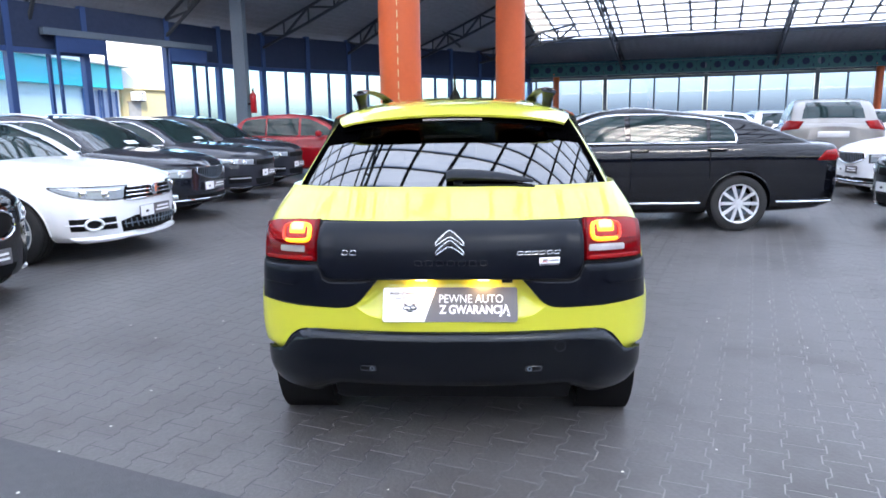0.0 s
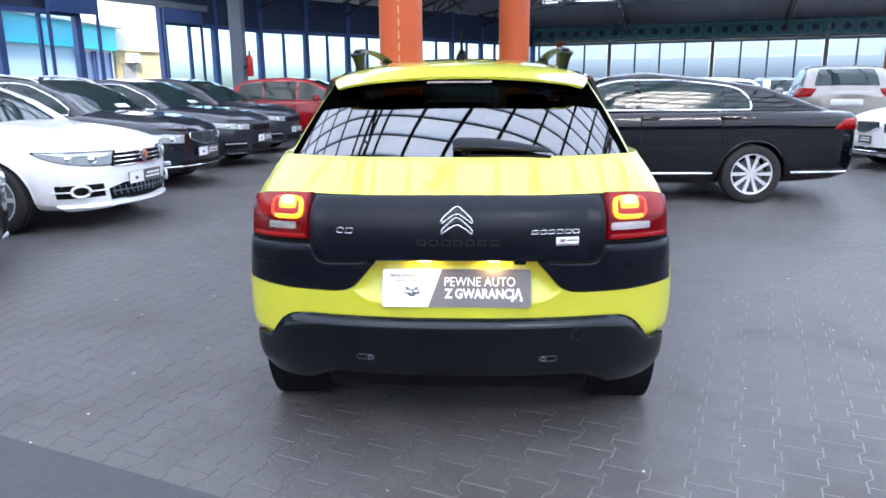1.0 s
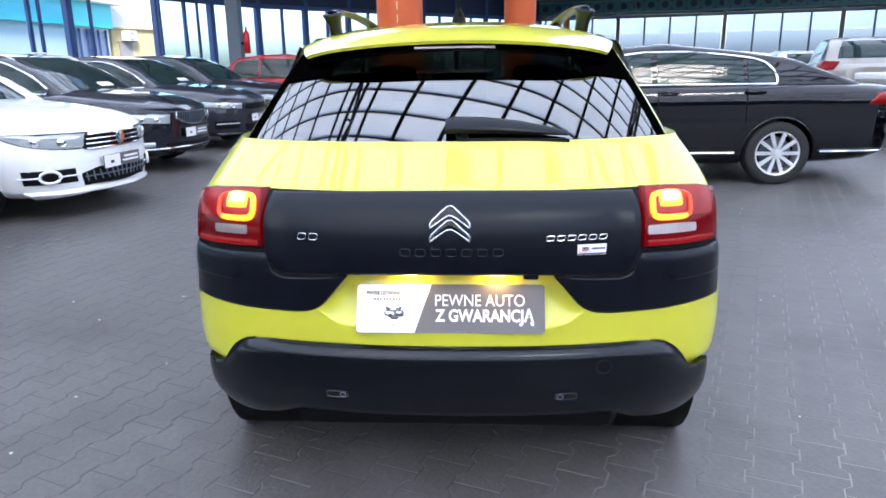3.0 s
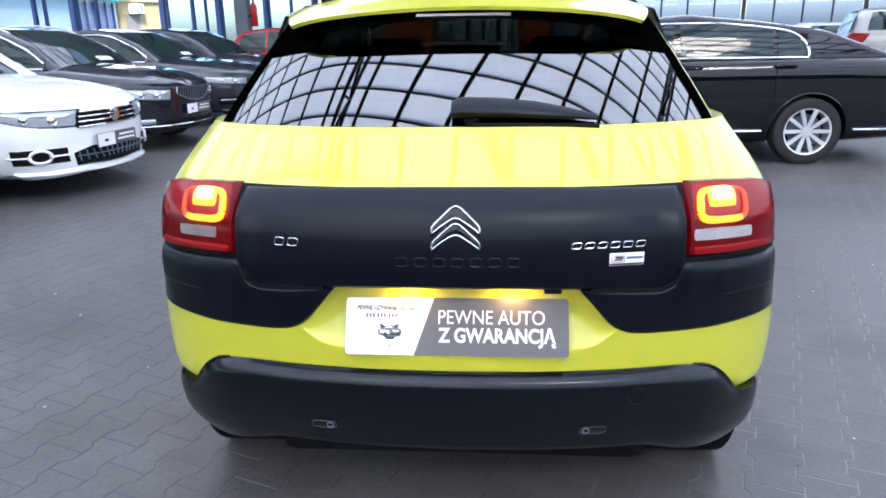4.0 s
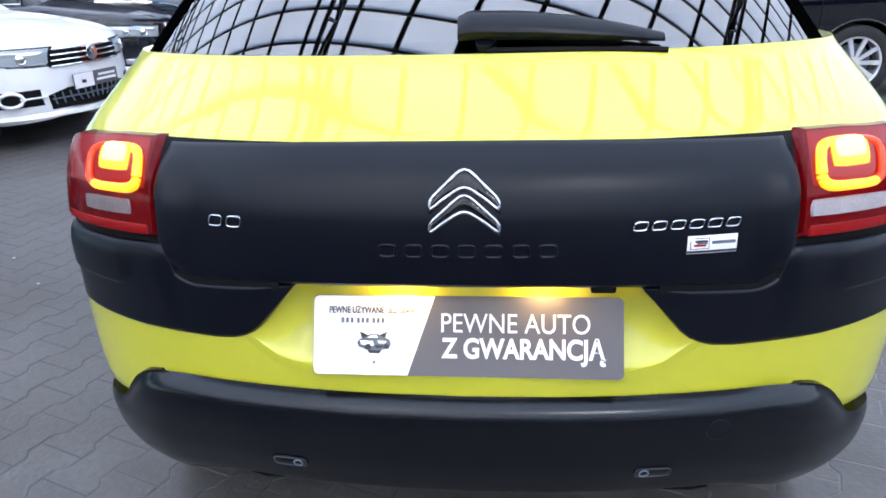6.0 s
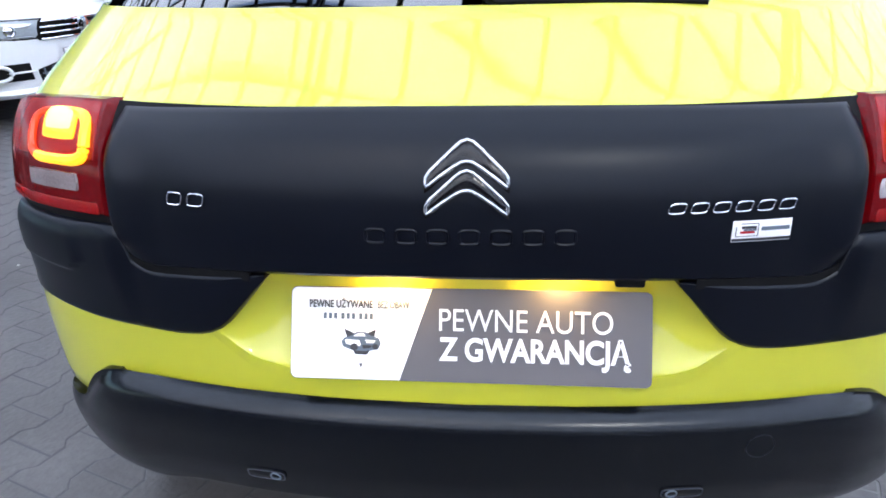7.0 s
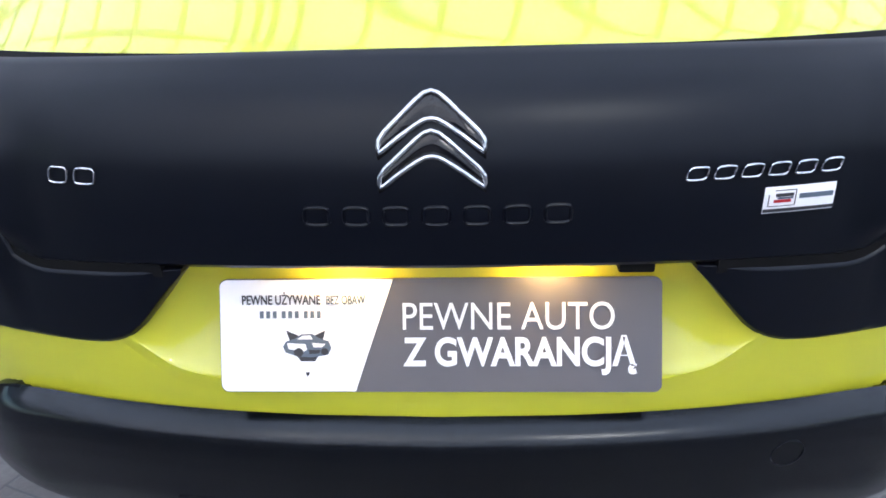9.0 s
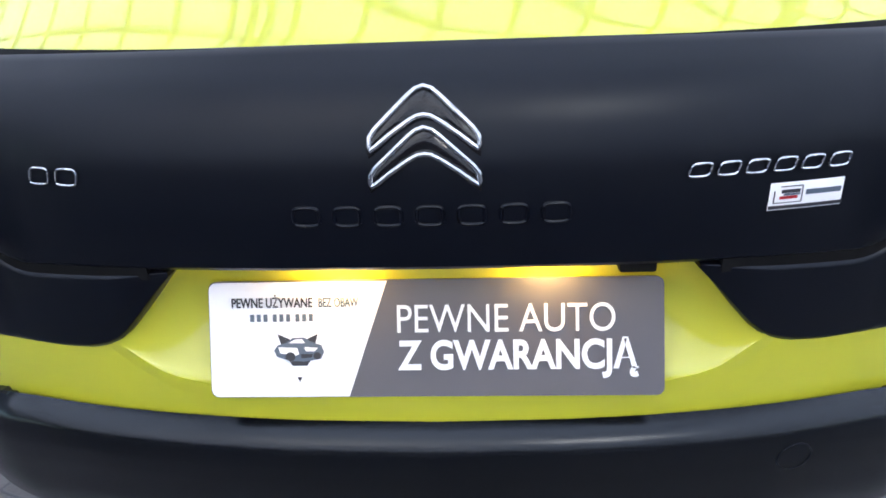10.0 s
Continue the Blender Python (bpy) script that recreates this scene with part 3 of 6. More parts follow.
for k in range(2):
    t0, t1 = 0.035 + 0.137 * k, 0.035 + 0.137 * k + 0.115
    win = block("window", mix(-6.3, 2.3, t0), mix(8.92, 4.95, t0), mix(-6.3, 2.3, t1), mix(8.92, 4.95, t1), 0.6, 2.6, 0.04, M_NORTHGLASS, shop)
    for f in (0.0, 0.5, 1.0):
        t = mix(t0, t1, f)
        a, d = mix(-6.3, 2.3, t), mix(8.86, 4.89, t)
        part("frame", bar(outside(a, d, 0.55), outside(a, d, 2.65), 0.07, 0.05), M_BLUE, win)
ac = thing("air_conditioner", "white outdoor air-conditioning unit on the cream wall", "air conditioner")
ac.matrix_basis = Matrix.Translation(outside(-7.27, 9.0, 2.485)) @ Matrix.Rotation(math.atan2(axis.y, axis.x), 4, "Z")
part("casing", box_bm(bmesh.new(), (-0.27, -0.13, -0.19), (0.27, 0.13, 0.19), 0.015), M_PLATEWHITE, ac)
sgn = 1 if (ac.matrix_basis.to_3x3() @ Vector((0, 1, 0))).dot(out_dir) < 0 else -1
fan = bmesh.new()
for r in (0.05, 0.09, 0.13, 0.155):
    tube([(-0.05 + r * math.cos(q), sgn * 0.135, r * math.sin(q)) for q in np.linspace(0, math.tau, 25)[:-1]], 0.008, fan, 6, True)
part("fan_grille", fan, M_STEEL, ac)
for x in (-0.2, 0.2):
    part("bracket", box_bm(bmesh.new(), (x - 0.02, -0.2, -0.23), (x + 0.02, 0.16, -0.19)), M_STEEL, ac)

# ---- cars ----


def wheel(parent, at, radius, rim, width, spokes, side, rim_m=M_ALLOY):
    """A wheel with tyre, rim and spokes, its face towards side (+1 or -1 along x)."""
    hub = tagged(new("wheel"), "")
    hub.parent, hub.matrix_basis = parent, pose(*at, 0, 0, 0 if side > 0 else 180)
    h = width / 2
    tyre = [(-h * 0.8, rim * 0.98), (-h, rim * 1.04), (-h, radius * 0.93), (-h * 0.86, radius * 0.99)]
    for g in (-0.5, 0.0, 0.5):
        tyre += [(h * (g - 0.07), radius), (h * (g - 0.05), radius - 0.008), (h * (g + 0.05), radius - 0.008), (h * (g + 0.07), radius)]
    tyre += [(h * 0.86, radius * 0.99), (h, radius * 0.93), (h * 1.02, rim * 1.15), (h, rim * 1.04), (h * 0.85, rim * 0.98)]
    part("tyre", lathe(tyre, 48), M_RUBBER, hub)
    part("rim", lathe([(-h * 0.7, rim * 0.99), (h * 0.6, rim * 0.92), (h * 0.92, rim * 0.93), (h * 0.98, rim * 1.0), (h * 0.8, rim * 1.005)], 48), rim_m, hub)
    part("brake_disc", lathe([(h * 0.1, 0.02), (h * 0.1, rim * 0.72), (h * 0.2, rim * 0.72), (h * 0.2, 0.02)], 32), M_STEEL, hub)
    bm = bmesh.new()
    for k in range(spokes):
        a = math.tau * k / spokes
        d, s = Vector((0, math.cos(a), math.sin(a))), Vector((0, -math.sin(a), math.cos(a)))
        w0, w1 = rim * 0.065, rim * 0.085
        x0, x1 = h * 0.78, h * 0.9
        q = [Vector((x, 0, 0)) + d * r + s * w for r, x, ww in ((rim * 0.12, x0, w0), (rim * 0.95, x1, w1)) for w in (-ww, ww)]
        vv = [bm.verts.new(p) for p in q] + [bm.verts.new(p - Vector((h * 0.22, 0, 0))) for p in q]
        for f in ((0, 1, 3, 2), (4, 6, 7, 5), (0, 4, 5, 1), (2, 3, 7, 6), (0, 2, 6, 4), (1, 5, 7, 3)):
            bm.faces.new([vv[i] for i in f])
    lathe([(h * 0.5, rim * 0.2), (h * 0.86, rim * 0.19), (h * 0.9, rim * 0.1), (h * 0.9, 0)], 20, bm=bm)
    bmesh.ops.recalc_face_normals(bm, faces=bm.faces)
    part("spokes", bm, rim_m, hub)
    return hub


def car_body(y0, y1, half_w, z_bot, z_sh, z_top, wheels, arch, step=0.030, n_sec=60, crease=0.69):
    """Lower body: sections across the car from tail y0 to nose y1, with wheel arches pressed in."""
    ys = [y0, y0 + 0.008, y0 + 0.02] + list(np.linspace(y0 + 0.04, y1 - 0.04, round((y1 - y0) / step))) + [y1 - 0.02, y1 - 0.008, y1]
    rows = []
    for y in ys:
        w, zb, zs, zt = half_w(y), z_bot(y), z_sh(y), z_top(y)
        key = [(0, zb), (0.80 * w, zb), (0.93 * w, zb + 0.05), (0.975 * w, zb + 0.16), (w, mix(zb, zs, 0.5)), (0.994 * w, mix(zb, zs, crease)), (0.986 * w, mix(zb, zs, crease + 0.025)), (0.968 * w, mix(zb, zs, max(0.93, crease + 0.06))), (0.93 * w, zs + 0.005), (0.82 * w, mix(zs, zt, 0.45)), (0.5 * w, mix(zs, zt, 0.9)), (0, zt)]
        k = np.array(key)
        d = np.r_[0, np.cumsum(np.linalg.norm(np.diff(k, axis=0), axis=1))]
        t = np.linspace(0, d[-1], 200)
        s = np.stack([np.interp(t, d, k[:, 0]), np.interp(t, d, k[:, 1])], 1)
        ker = np.ones(9) / 9
        s[4:-4] = np.stack([np.convolve(s[:, 0], ker, "valid"), np.convolve(s[:, 1], ker, "valid")], 1)
        pick = np.linspace(0, 199, n_sec).round().astype(int)
        rows.append([(x, y, z) for x, z in s[pick]])
    g = np.array(rows)
    ends = []
    for yc, zc, ra in wheels:
        d = np.hypot(g[:, :, 1] - yc, g[:, :, 2] - zc)
        side = (g[:, :, 0] > 0.55 * g[:, :, 0].max()) & (g[:, :, 2] < zc + ra + 0.1)
        near = side & (d >= ra - 0.018) & (d < ra + 0.03)
        f = np.where(near, ra / np.maximum(d, 1e-6), 1.0)
        g[:, :, 1] = np.where(near, yc + (g[:, :, 1] - yc) * f, g[:, :, 1])
        g[:, :, 2] = np.where(near, zc + (g[:, :, 2] - zc) * f, g[:, :, 2])
        inside = side & (d < ra - 0.018)
        g[:, :, 0] = np.where(inside, g[:, :, 0].max() * 0.62, g[:, :, 0])
        low = inside & (g[:, :, 2] < zc)
    n, m = g.shape[:2]
    verts = [tuple(p) for row in g for p in row] + [(-p[0], p[1], p[2]) for row in g for p in row]
    faces = []
    for i in range(n - 1):
        for j in range(m - 1):
            a, b, c, d = i * m + j, (i + 1) * m + j, (i + 1) * m + j + 1, i * m + j + 1
            faces.append((a, b, c, d))
            faces.append(tuple(q + n * m for q in (d, c, b, a)))
    for i in (0, n - 1):
        loop = [i * m + j for j in range(m)] + [n * m + i * m + j for j in range(m - 1, -1, -1)]
        faces.append(loop if i == 0 else loop[::-1])
    return verts, faces


def parked_car(name, label, paint, at, L=4.5, W=1.82, H=1.46, wb=2.7, fo=0.87, hood=0.98, belt=0.95, nose_z=0.72, deck=None, slope=None, style="sedan", tyre=0.325, spokes=10, group="parked cars", trim=False, front=None, lamps="rear", face=None, rails=False, crease=0.69, card=False):
    """A parked car. Its own y runs from the tail (0) to the nose (L); it is about a metre and a half high."""
    ob = thing(name, label, "car", group, at)
    hw = W / 2
    fax = L - fo
    rax = fax - wb
    plan = soft([(0, 0.42 * hw), (0.02, 0.62 * hw), (0.06, 0.77 * hw), (0.14, 0.88 * hw), (0.3, 0.945 * hw), (0.6, 0.985 * hw), (1.2, hw), (L - 1.3, hw), (L - 0.75, 0.975 * hw), (L - 0.48, 0.925 * hw), (L - 0.30, 0.84 * hw), (L - 0.18, 0.72 * hw), (L - 0.10, 0.58 * hw), (L - 0.05, 0.43 * hw), (L - 0.02, 0.29 * hw), (L, 0.14 * hw)], 900, 5)
    bot = soft([(0, 0.42), (0.06, 0.30), (0.3, 0.24), (1, 0.2), (L - 1, 0.19), (L - 0.25, 0.2), (L - 0.06, 0.23), (L, 0.36)], 300, 5)
    deck = deck or (1.02 if style == "sedan" else 0.96)
    ws = fax - 0.38 if style != "mpv" else fax - 0.3
    sh = soft([(0, deck - 0.11), (0.06, deck - 0.06), (0.35, deck - 0.04), (1.0, belt), (ws, belt - 0.02), (L - 0.7, nose_z + 0.09), (L - 0.25, nose_z + 0.02), (L - 0.06, nose_z - 0.03), (L, nose_z - 0.09)], 300, 9)
    top = soft([(0, deck - 0.07), (0.06, deck), (0.3, deck + 0.01), (0.6, max(deck, belt) + 0.015), (1.0, max(mix(deck, belt, 0.7), belt) + 0.012), (ws, hood + 0.04), (L - 0.8, mix(hood, nose_z, 0.28) + 0.055), (L - 0.45, mix(hood, nose_z, 0.60) + 0.075), (L - 0.25, nose_z + 0.115), (L - 0.12, nose_z + 0.075), (L - 0.04, nose_z + 0.015), (L, nose_z - 0.04)], 300, 9)
    verts, faces = car_body(0, L, plan, bot, sh, top, [(rax, tyre, tyre + 0.045), (fax, tyre, tyre + 0.045)], tyre, crease=crease)
    body = add("body", mesh_of("body", verts, faces, paint), ob)
    SECT = ([0, 0.07, 0.25, 0.5, crease, crease + 0.035, max(0.93, crease + 0.06), 1.0, 1.2], [0.80, 0.93, 0.975, 1.0, 0.994, 0.984, 0.968, 0.93, 0.80])

    def side_x(y, z):
        """Half the body's width at y and height z."""
        zb, zs = bot(y), sh(y)
        return plan(y) * float(np.interp((z - zb) / max(0.05, zs - zb), *SECT))

    # greenhouse
    if style == "sedan":
        rear0, rear1 = slope or (0.55, 1.55)
    elif style == "estate":
        rear0, rear1 = 0.12, 0.55
    else:
        rear0, rear1 = 0.14, 0.62
    front1 = ws - 0.78
    roof = soft([(rear0, deck - 0.02), (mix(rear0, rear1, 0.55), mix(deck, H, 0.62)), (rear1, H - 0.07), (rear1 + 0.55, H - 0.015), (front1 - 0.5, H), (front1, H - 0.06), (mix(front1, ws, 0.5), mix(hood, H, 0.56)), (ws + 0.02, hood)], 300, 11)
    wide = soft([(rear0, 0.80 * hw), (rear1, 0.86 * hw), (front1, 0.88 * hw), (ws, 0.84 * hw)], 120, 11)

    def flank(y, z):
        zt = H
        t = (z - belt) / (zt - belt)
        return wide(y) * (1 - 0.20 * max(0, t) - 0.08 * max(0, t) ** 3)

    def crown(y, x):
        return roof(y) - 0.045 * (x / (0.7 * hw)) ** 2

    ys = np.linspace(rear0, ws, 46)
    rows = []
    for y in ys:
        zr = roof(y)
        zs = max(belt - 0.06, zr - 0.075)
        sec = [(flank(y, mix(belt - 0.06, zs, t)), mix(belt - 0.06, zs, t)) for t in np.linspace(0, 1, 7)]
        xe = sec[-1][0]
        sec += [(xe * c, zs + (zr - zs) * s) for c, s in ((0.985, 0.35), (0.94, 0.66), (0.85, 0.84), (0.6, 0.95), (0.3, 0.99), (0, 1.0))]
        rows.append([(x, y, z) for x, z in sec])
    g = np.array(rows)
    n, m = g.shape[:2]
    verts = [tuple(p) for r in g for p in r] + [(-p[0], p[1], p[2]) for r in g for p in r]
    faces = []
    for i in range(n - 1):
        for j in range(m - 1):
            f = (i * m + j, (i + 1) * m + j, (i + 1) * m + j + 1, i * m + j + 1)
            faces += [f, tuple(q + n * m for q in f[::-1])]
    add("roof", mesh_of("roof", verts, faces, paint), ob)
    gl = M_SIDEGLASS

    def top_patch(ya, yb, half_a, half_b):
        def place(u, v):
            y = mix(ya, yb, v)
            zr = roof(y)
            xe = flank(y, max(belt - 0.06, zr - 0.075)) * mix(half_a, half_b, v)
            x = (2 * u - 1) * xe
            q = abs(x) / max(1e-3, flank(y, max(belt - 0.06, zr - 0.075)))
            return (x, y, zr - 0.075 * (0.05 * q + 0.95 * q ** 5))
        return place

    shell("windscreen", top_patch(front1 + 0.03, ws - 0.02, 0.9, 0.95), 16, 8, gl, ob, 0.006, 0.01, 0.0, (0, L / 2, 0.7), "dark glass windscreen")
    if card:
        wind = top_patch(front1 + 0.03, ws - 0.02, 0.9, 0.95)
        shell("price_sheet", lambda u, v: wind(mix(0.24, 0.42, u), mix(0.84, 0.93, v)), 6, 4, M_PLATEWHITE, ob, 0.012, 0.002, 0.0, (0, L / 2, 0.7), "white price sheet behind the windscreen")
    shell("rear_window", top_patch(rear0 + (0.12 if style == "sedan" else 0.1), rear1 - 0.02, 0.62 if style == "sedan" else 0.95, 0.64 if style == "sedan" else 0.95), 14, 6, gl, ob, 0.006, 0.01, 0.0, (0, L / 2, 0.7), "dark glass rear window")
    # side windows between belt and roof, split at the middle post
    yb = mix(front1, ws, 0.72)
    ya = rax + 0.02 if style == "sedan" else mix(rear0, rear1, 0.75)
    rr = 0.30 if style == "sedan" else 0.2
    mid = (fax + rax) / 2 - 0.12

    def win_top(y, gap):
        hi = min(roof(y) - gap, H - gap - 0.03)
        t = max(0.0, 1 - (y - ya) / rr)
        return belt + max(0.0, hi - belt) * max(0.0, 1 - t ** 2.6) ** (1 / 2.6)

    for s in (-1, 1):
        for a, b in ((ya, rax + 0.32), (rax + 0.36, mid - 0.03), (mid + 0.03, yb)):
            def place(u, v, a=a, b=b, s=s):
                y = mix(a, b, u)
                z = mix(belt + 0.012, max(belt + 0.014, win_top(y, 0.085)), v)
                return (s * flank(y, z), y, z)
            shell("side_window", place, 16, 5, gl, ob, 0.006, 0.01, 0.0, (0, L / 2, 0.7))
        for y in (mid - 0.02, rax + 0.36, yb - 0.02):
            lo_z = 0.34 if y != rax + 0.36 else 0.62
            part("door_seam", tube([(s * side_x(y, z), y + 0.03 * (z - 0.9) ** 2, z) for z in np.linspace(lo_z, belt - 0.03, 9)], 0.0045, sides=5), M_DARK, ob)
        if trim:
            pts = [(s * (flank(y, belt) + 0.01), y, belt + 0.012) for y in np.linspace(ya + 0.02, yb + 0.05, 20)]
            arc = [(s * (flank(y, win_top(y, 0.07)) + 0.01), y, max(belt + 0.004, win_top(y, 0.07))) for y in np.r_[np.linspace(yb + 0.05, ya + 0.3, 26), np.linspace(ya + 0.28, ya + 0.002, 22)]]
            part("window_trim", tube(pts + arc, 0.013, closed=True, sides=6), M_CHROME, ob, "chrome window surround")
            part("sill_trim", tube([(s * (plan(y) + 0.004) * 0.985, y, 0.335) for y in np.linspace(rax + 0.45, fax - 0.45, 12)], 0.012, sides=6), M_CHROME, ob, "chrome sill strip")
            part("sill_trim", tube([(s * plan(y) * 0.985, y, 0.345) for y in np.linspace(0.12, rax - 0.42, 12)], 0.012, sides=6), M_CHROME, ob, "chrome sill strip")
        # mirror, handles, wheels
        part("mirror", lathe([(-0.09, 0.0), (-0.085, 0.04), (-0.03, 0.07), (0.06, 0.075), (0.09, 0.05), (0.095, 0)], 16, "X", bmesh.new()), paint, ob).matrix_basis = pose(s * (hw + 0.06), ws - 0.50, belt + 0.06, 0, 0, 0)
        drop = 0.065 if crease > 0.8 else 0.13
        for yh in (mid - 0.22, rax + 0.18):
            part("door_handle", tube([(s * (plan(yh) * 0.985), yh, belt - drop), (s * (plan(yh) * 0.985 + 0.025), yh + 0.02, belt - drop + 0.005), (s * (plan(yh) * 0.985 + 0.025), yh + 0.18, belt - drop + 0.008), (s * (plan(yh) * 0.985), yh + 0.2, belt - drop + 0.01)], 0.012, sides=8), paint, ob)
        if rails:
            part("roof_rail", tube([(s * 0.62 * hw, y, crown(y, 0.62 * hw) + 0.045 * min(1, 6 * (y - rear1), 6 * (front1 + 0.1 - y))) for y in np.linspace(rear1, front1 + 0.1, 24)], 0.014, sides=6), M_ALLOY, ob, "silver roof rail")
        for yc in (rax, fax):
            lip = [(s * (side_x(yc + (tyre + 0.045) * math.cos(a), tyre + (tyre + 0.045) * math.sin(a)) - 0.004), yc + (tyre + 0.045) * math.cos(a), tyre + (tyre + 0.045) * math.sin(a)) for a in np.linspace(-0.1, math.pi + 0.1, 34)]
            part("arch_lip", tube(lip, 0.010, sides=6), paint, ob)
            wheel(ob, (s * (hw - 0.125), yc, tyre), tyre, tyre * 0.70, 0.22, spokes, s)

    walk_y = np.r_[np.linspace(0, 0.1, 60), np.linspace(0.105, 0.9, 120)]
    arcs = {}
    for end in (0, 1):
        xs = np.array([plan(L - d if end else d) for d in walk_y])
        arcs[end] = np.r_[0, np.cumsum(np.hypot(np.diff(xs), np.diff(walk_y)))] + xs[0]

    def round_end(end, q, z):
        """A point q metres round the nose (1) or tail (0) from the middle, at height z."""
        s, q = (1 if q >= 0 else -1), abs(q)
        d = float(np.interp(q, arcs[end], walk_y))
        y = L - d if end else d
        x = side_x(y, z) if q > arcs[end][0] else q * float(np.interp((z - bot(y)) / max(0.05, sh(y) - bot(y)), *SECT))
        return (s * x, y, z)

    def nose(q, z):
        return round_end(1, q, z)

    def tail(q, z):
        return round_end(0, q, z)

    def patch(kind, fn, x0, x1, zb, zt, material, out=0.006, nu=12, nv=6, label="", edge=0.006, parent=ob):
        zb, zt = (zb if callable(zb) else (lambda x, q=zb: q)), (zt if callable(zt) else (lambda x, q=zt: q))
        def place(u, v):
            x = mix(x0, x1, u)
            return fn(x, mix(zb(x), zt(x), v))
        return shell(kind, place, nu, nv, material, parent, out, 0.03, edge, (0, L / 2, 0.55), label)

    if face:
        face(ob, patch, nose, hw, nose_z, L)
    if lamps == "wrap":
        for s in (-1, 1):
            def place(u, v, s=s):
                z = mix(deck - 0.225 + 0.015 * u, deck - 0.075 - 0.03 * u, v)
                y = mix(0.02, mix(0.38, 0.27, v), u)
                return (s * side_x(y, z), y, z)
            shell("tail_lamp", place, 14, 5, M_REDLENS, ob, 0.012, 0.03, 0.008, (0, L / 2, 0.55), "red wrap-round tail lamp")
    if lamps == "rear":
        for s in (-1, 1):
            patch("tail_lamp", tail, s * 0.66 * hw, s * 1.22 * hw, lambda x: deck - 0.13 + 0.10 * (1 - abs(x) / hw), lambda x: deck + 0.06 - 0.05 * (1 - abs(x) / hw), M_REDLENS, 0.012)
        patch("number_plate", tail, -0.26, 0.26, deck - 0.25, deck - 0.14, M_ALLOY, 0.008)
    return ob


def nosed(x, y, heading, L):
    """The pose of a car whose nose stands at x, y and which points along heading (degrees from +x)."""
    h = radians(heading)
    return pose(x - math.cos(h) * L, y - math.sin(h) * L, 0, 0, 0, heading - 90)


def advert_plate(ob, patch, nose, z, wide=0.26):
    """A dealer's card in the plate holder: white end, dark end with two lines of bars."""
    y = nose(0, z)[1] + 0.022
    p = part("number_plate", box_bm(bmesh.new(), (-wide, y - 0.006, z - 0.057), (wide, y + 0.006, z + 0.057), 0.004), M_PLATEGREY, ob, "dealer card, white at one end and dark grey")
    part("white_field", box_bm(bmesh.new(), (wide * 0.15, y + 0.006, z - 0.055), (wide * 0.99, y + 0.010, z + 0.055)), M_PLATEWHITE, p)
    bm = bmesh.new()
    for k, (a, b) in enumerate(((-0.88, -0.1), (-0.9, 0.0))):
        box_bm(bm, (wide * a, y + 0.006, z + 0.012 - 0.036 * k), (wide * b, y + 0.009, z + 0.03 - 0.036 * k))
    part("lettering", bm, M_PLATEWHITE, p)
    part("emblem", box_bm(bmesh.new(), (wide * 0.5, y + 0.010, z - 0.02), (wide * 0.68, y + 0.012, z + 0.005)), M_INK, p)


def headlamp(ob, patch, nose, s, hw, q0, q1, zb, zt):
    """A headlamp: dark housing, bright inner reflector, two round projectors, under a clear lens."""
    low, high = (lambda x: zb(x)), (lambda x: zt(x))
    rim = patch("headlamp_rim", nose, s * (q0 - 0.012) * hw, s * (q1 + 0.012) * hw, lambda x: low(x) - 0.004, lambda x: high(x) + 0.004, M_DARK, 0.004, 18, 6)
    lamp = patch("headlamp", nose, s * q0 * hw, s * q1 * hw, low, high, M_LAMPDARK, 0.006, 18, 6, "clear headlamp with chrome inside")
    patch("reflector", nose, s * mix(q0, q1, 0.06) * hw, s * mix(q0, q1, 0.92) * hw, lambda x: mix(low(x), high(x), 0.52), lambda x: mix(low(x), high(x), 0.86), M_HEADLAMP, 0.011, 14, 3, parent=lamp)
    patch("light_strip", nose, s * mix(q0, q1, 0.04) * hw, s * mix(q0, q1, 0.80) * hw, lambda x: mix(low(x), high(x), 0.06), lambda x: mix(low(x), high(x), 0.17), M_HEADLAMP, 0.011, 14, 2, parent=lamp)
    for f, r in ((0.30, 0.040), (0.58, 0.036)):
        q = s * mix(q0, q1, f) * hw
        z = mix(low(q), high(q), 0.46)
        a, b = Vector(nose(q - 0.02, z)), Vector(nose(q + 0.02, z))
        n = Vector((b.y - a.y, a.x - b.x, 0)).normalized()
        n = -n if n.y < 0 else n
        c = Vector(nose(q, z)) + n * 0.008
        disc = part("projector", lathe([(0.0, r), (0.006, r), (0.010, r * 0.85), (0.004, r * 0.7), (0.012, r * 0.4), (0.015, 0)], 20, "Y"), M_CHROME, lamp)
        disc.matrix_basis = Matrix.Translation(c) @ pose(0, 0, 0, 0, 0, math.degrees(math.atan2(-n.x, n.y)))


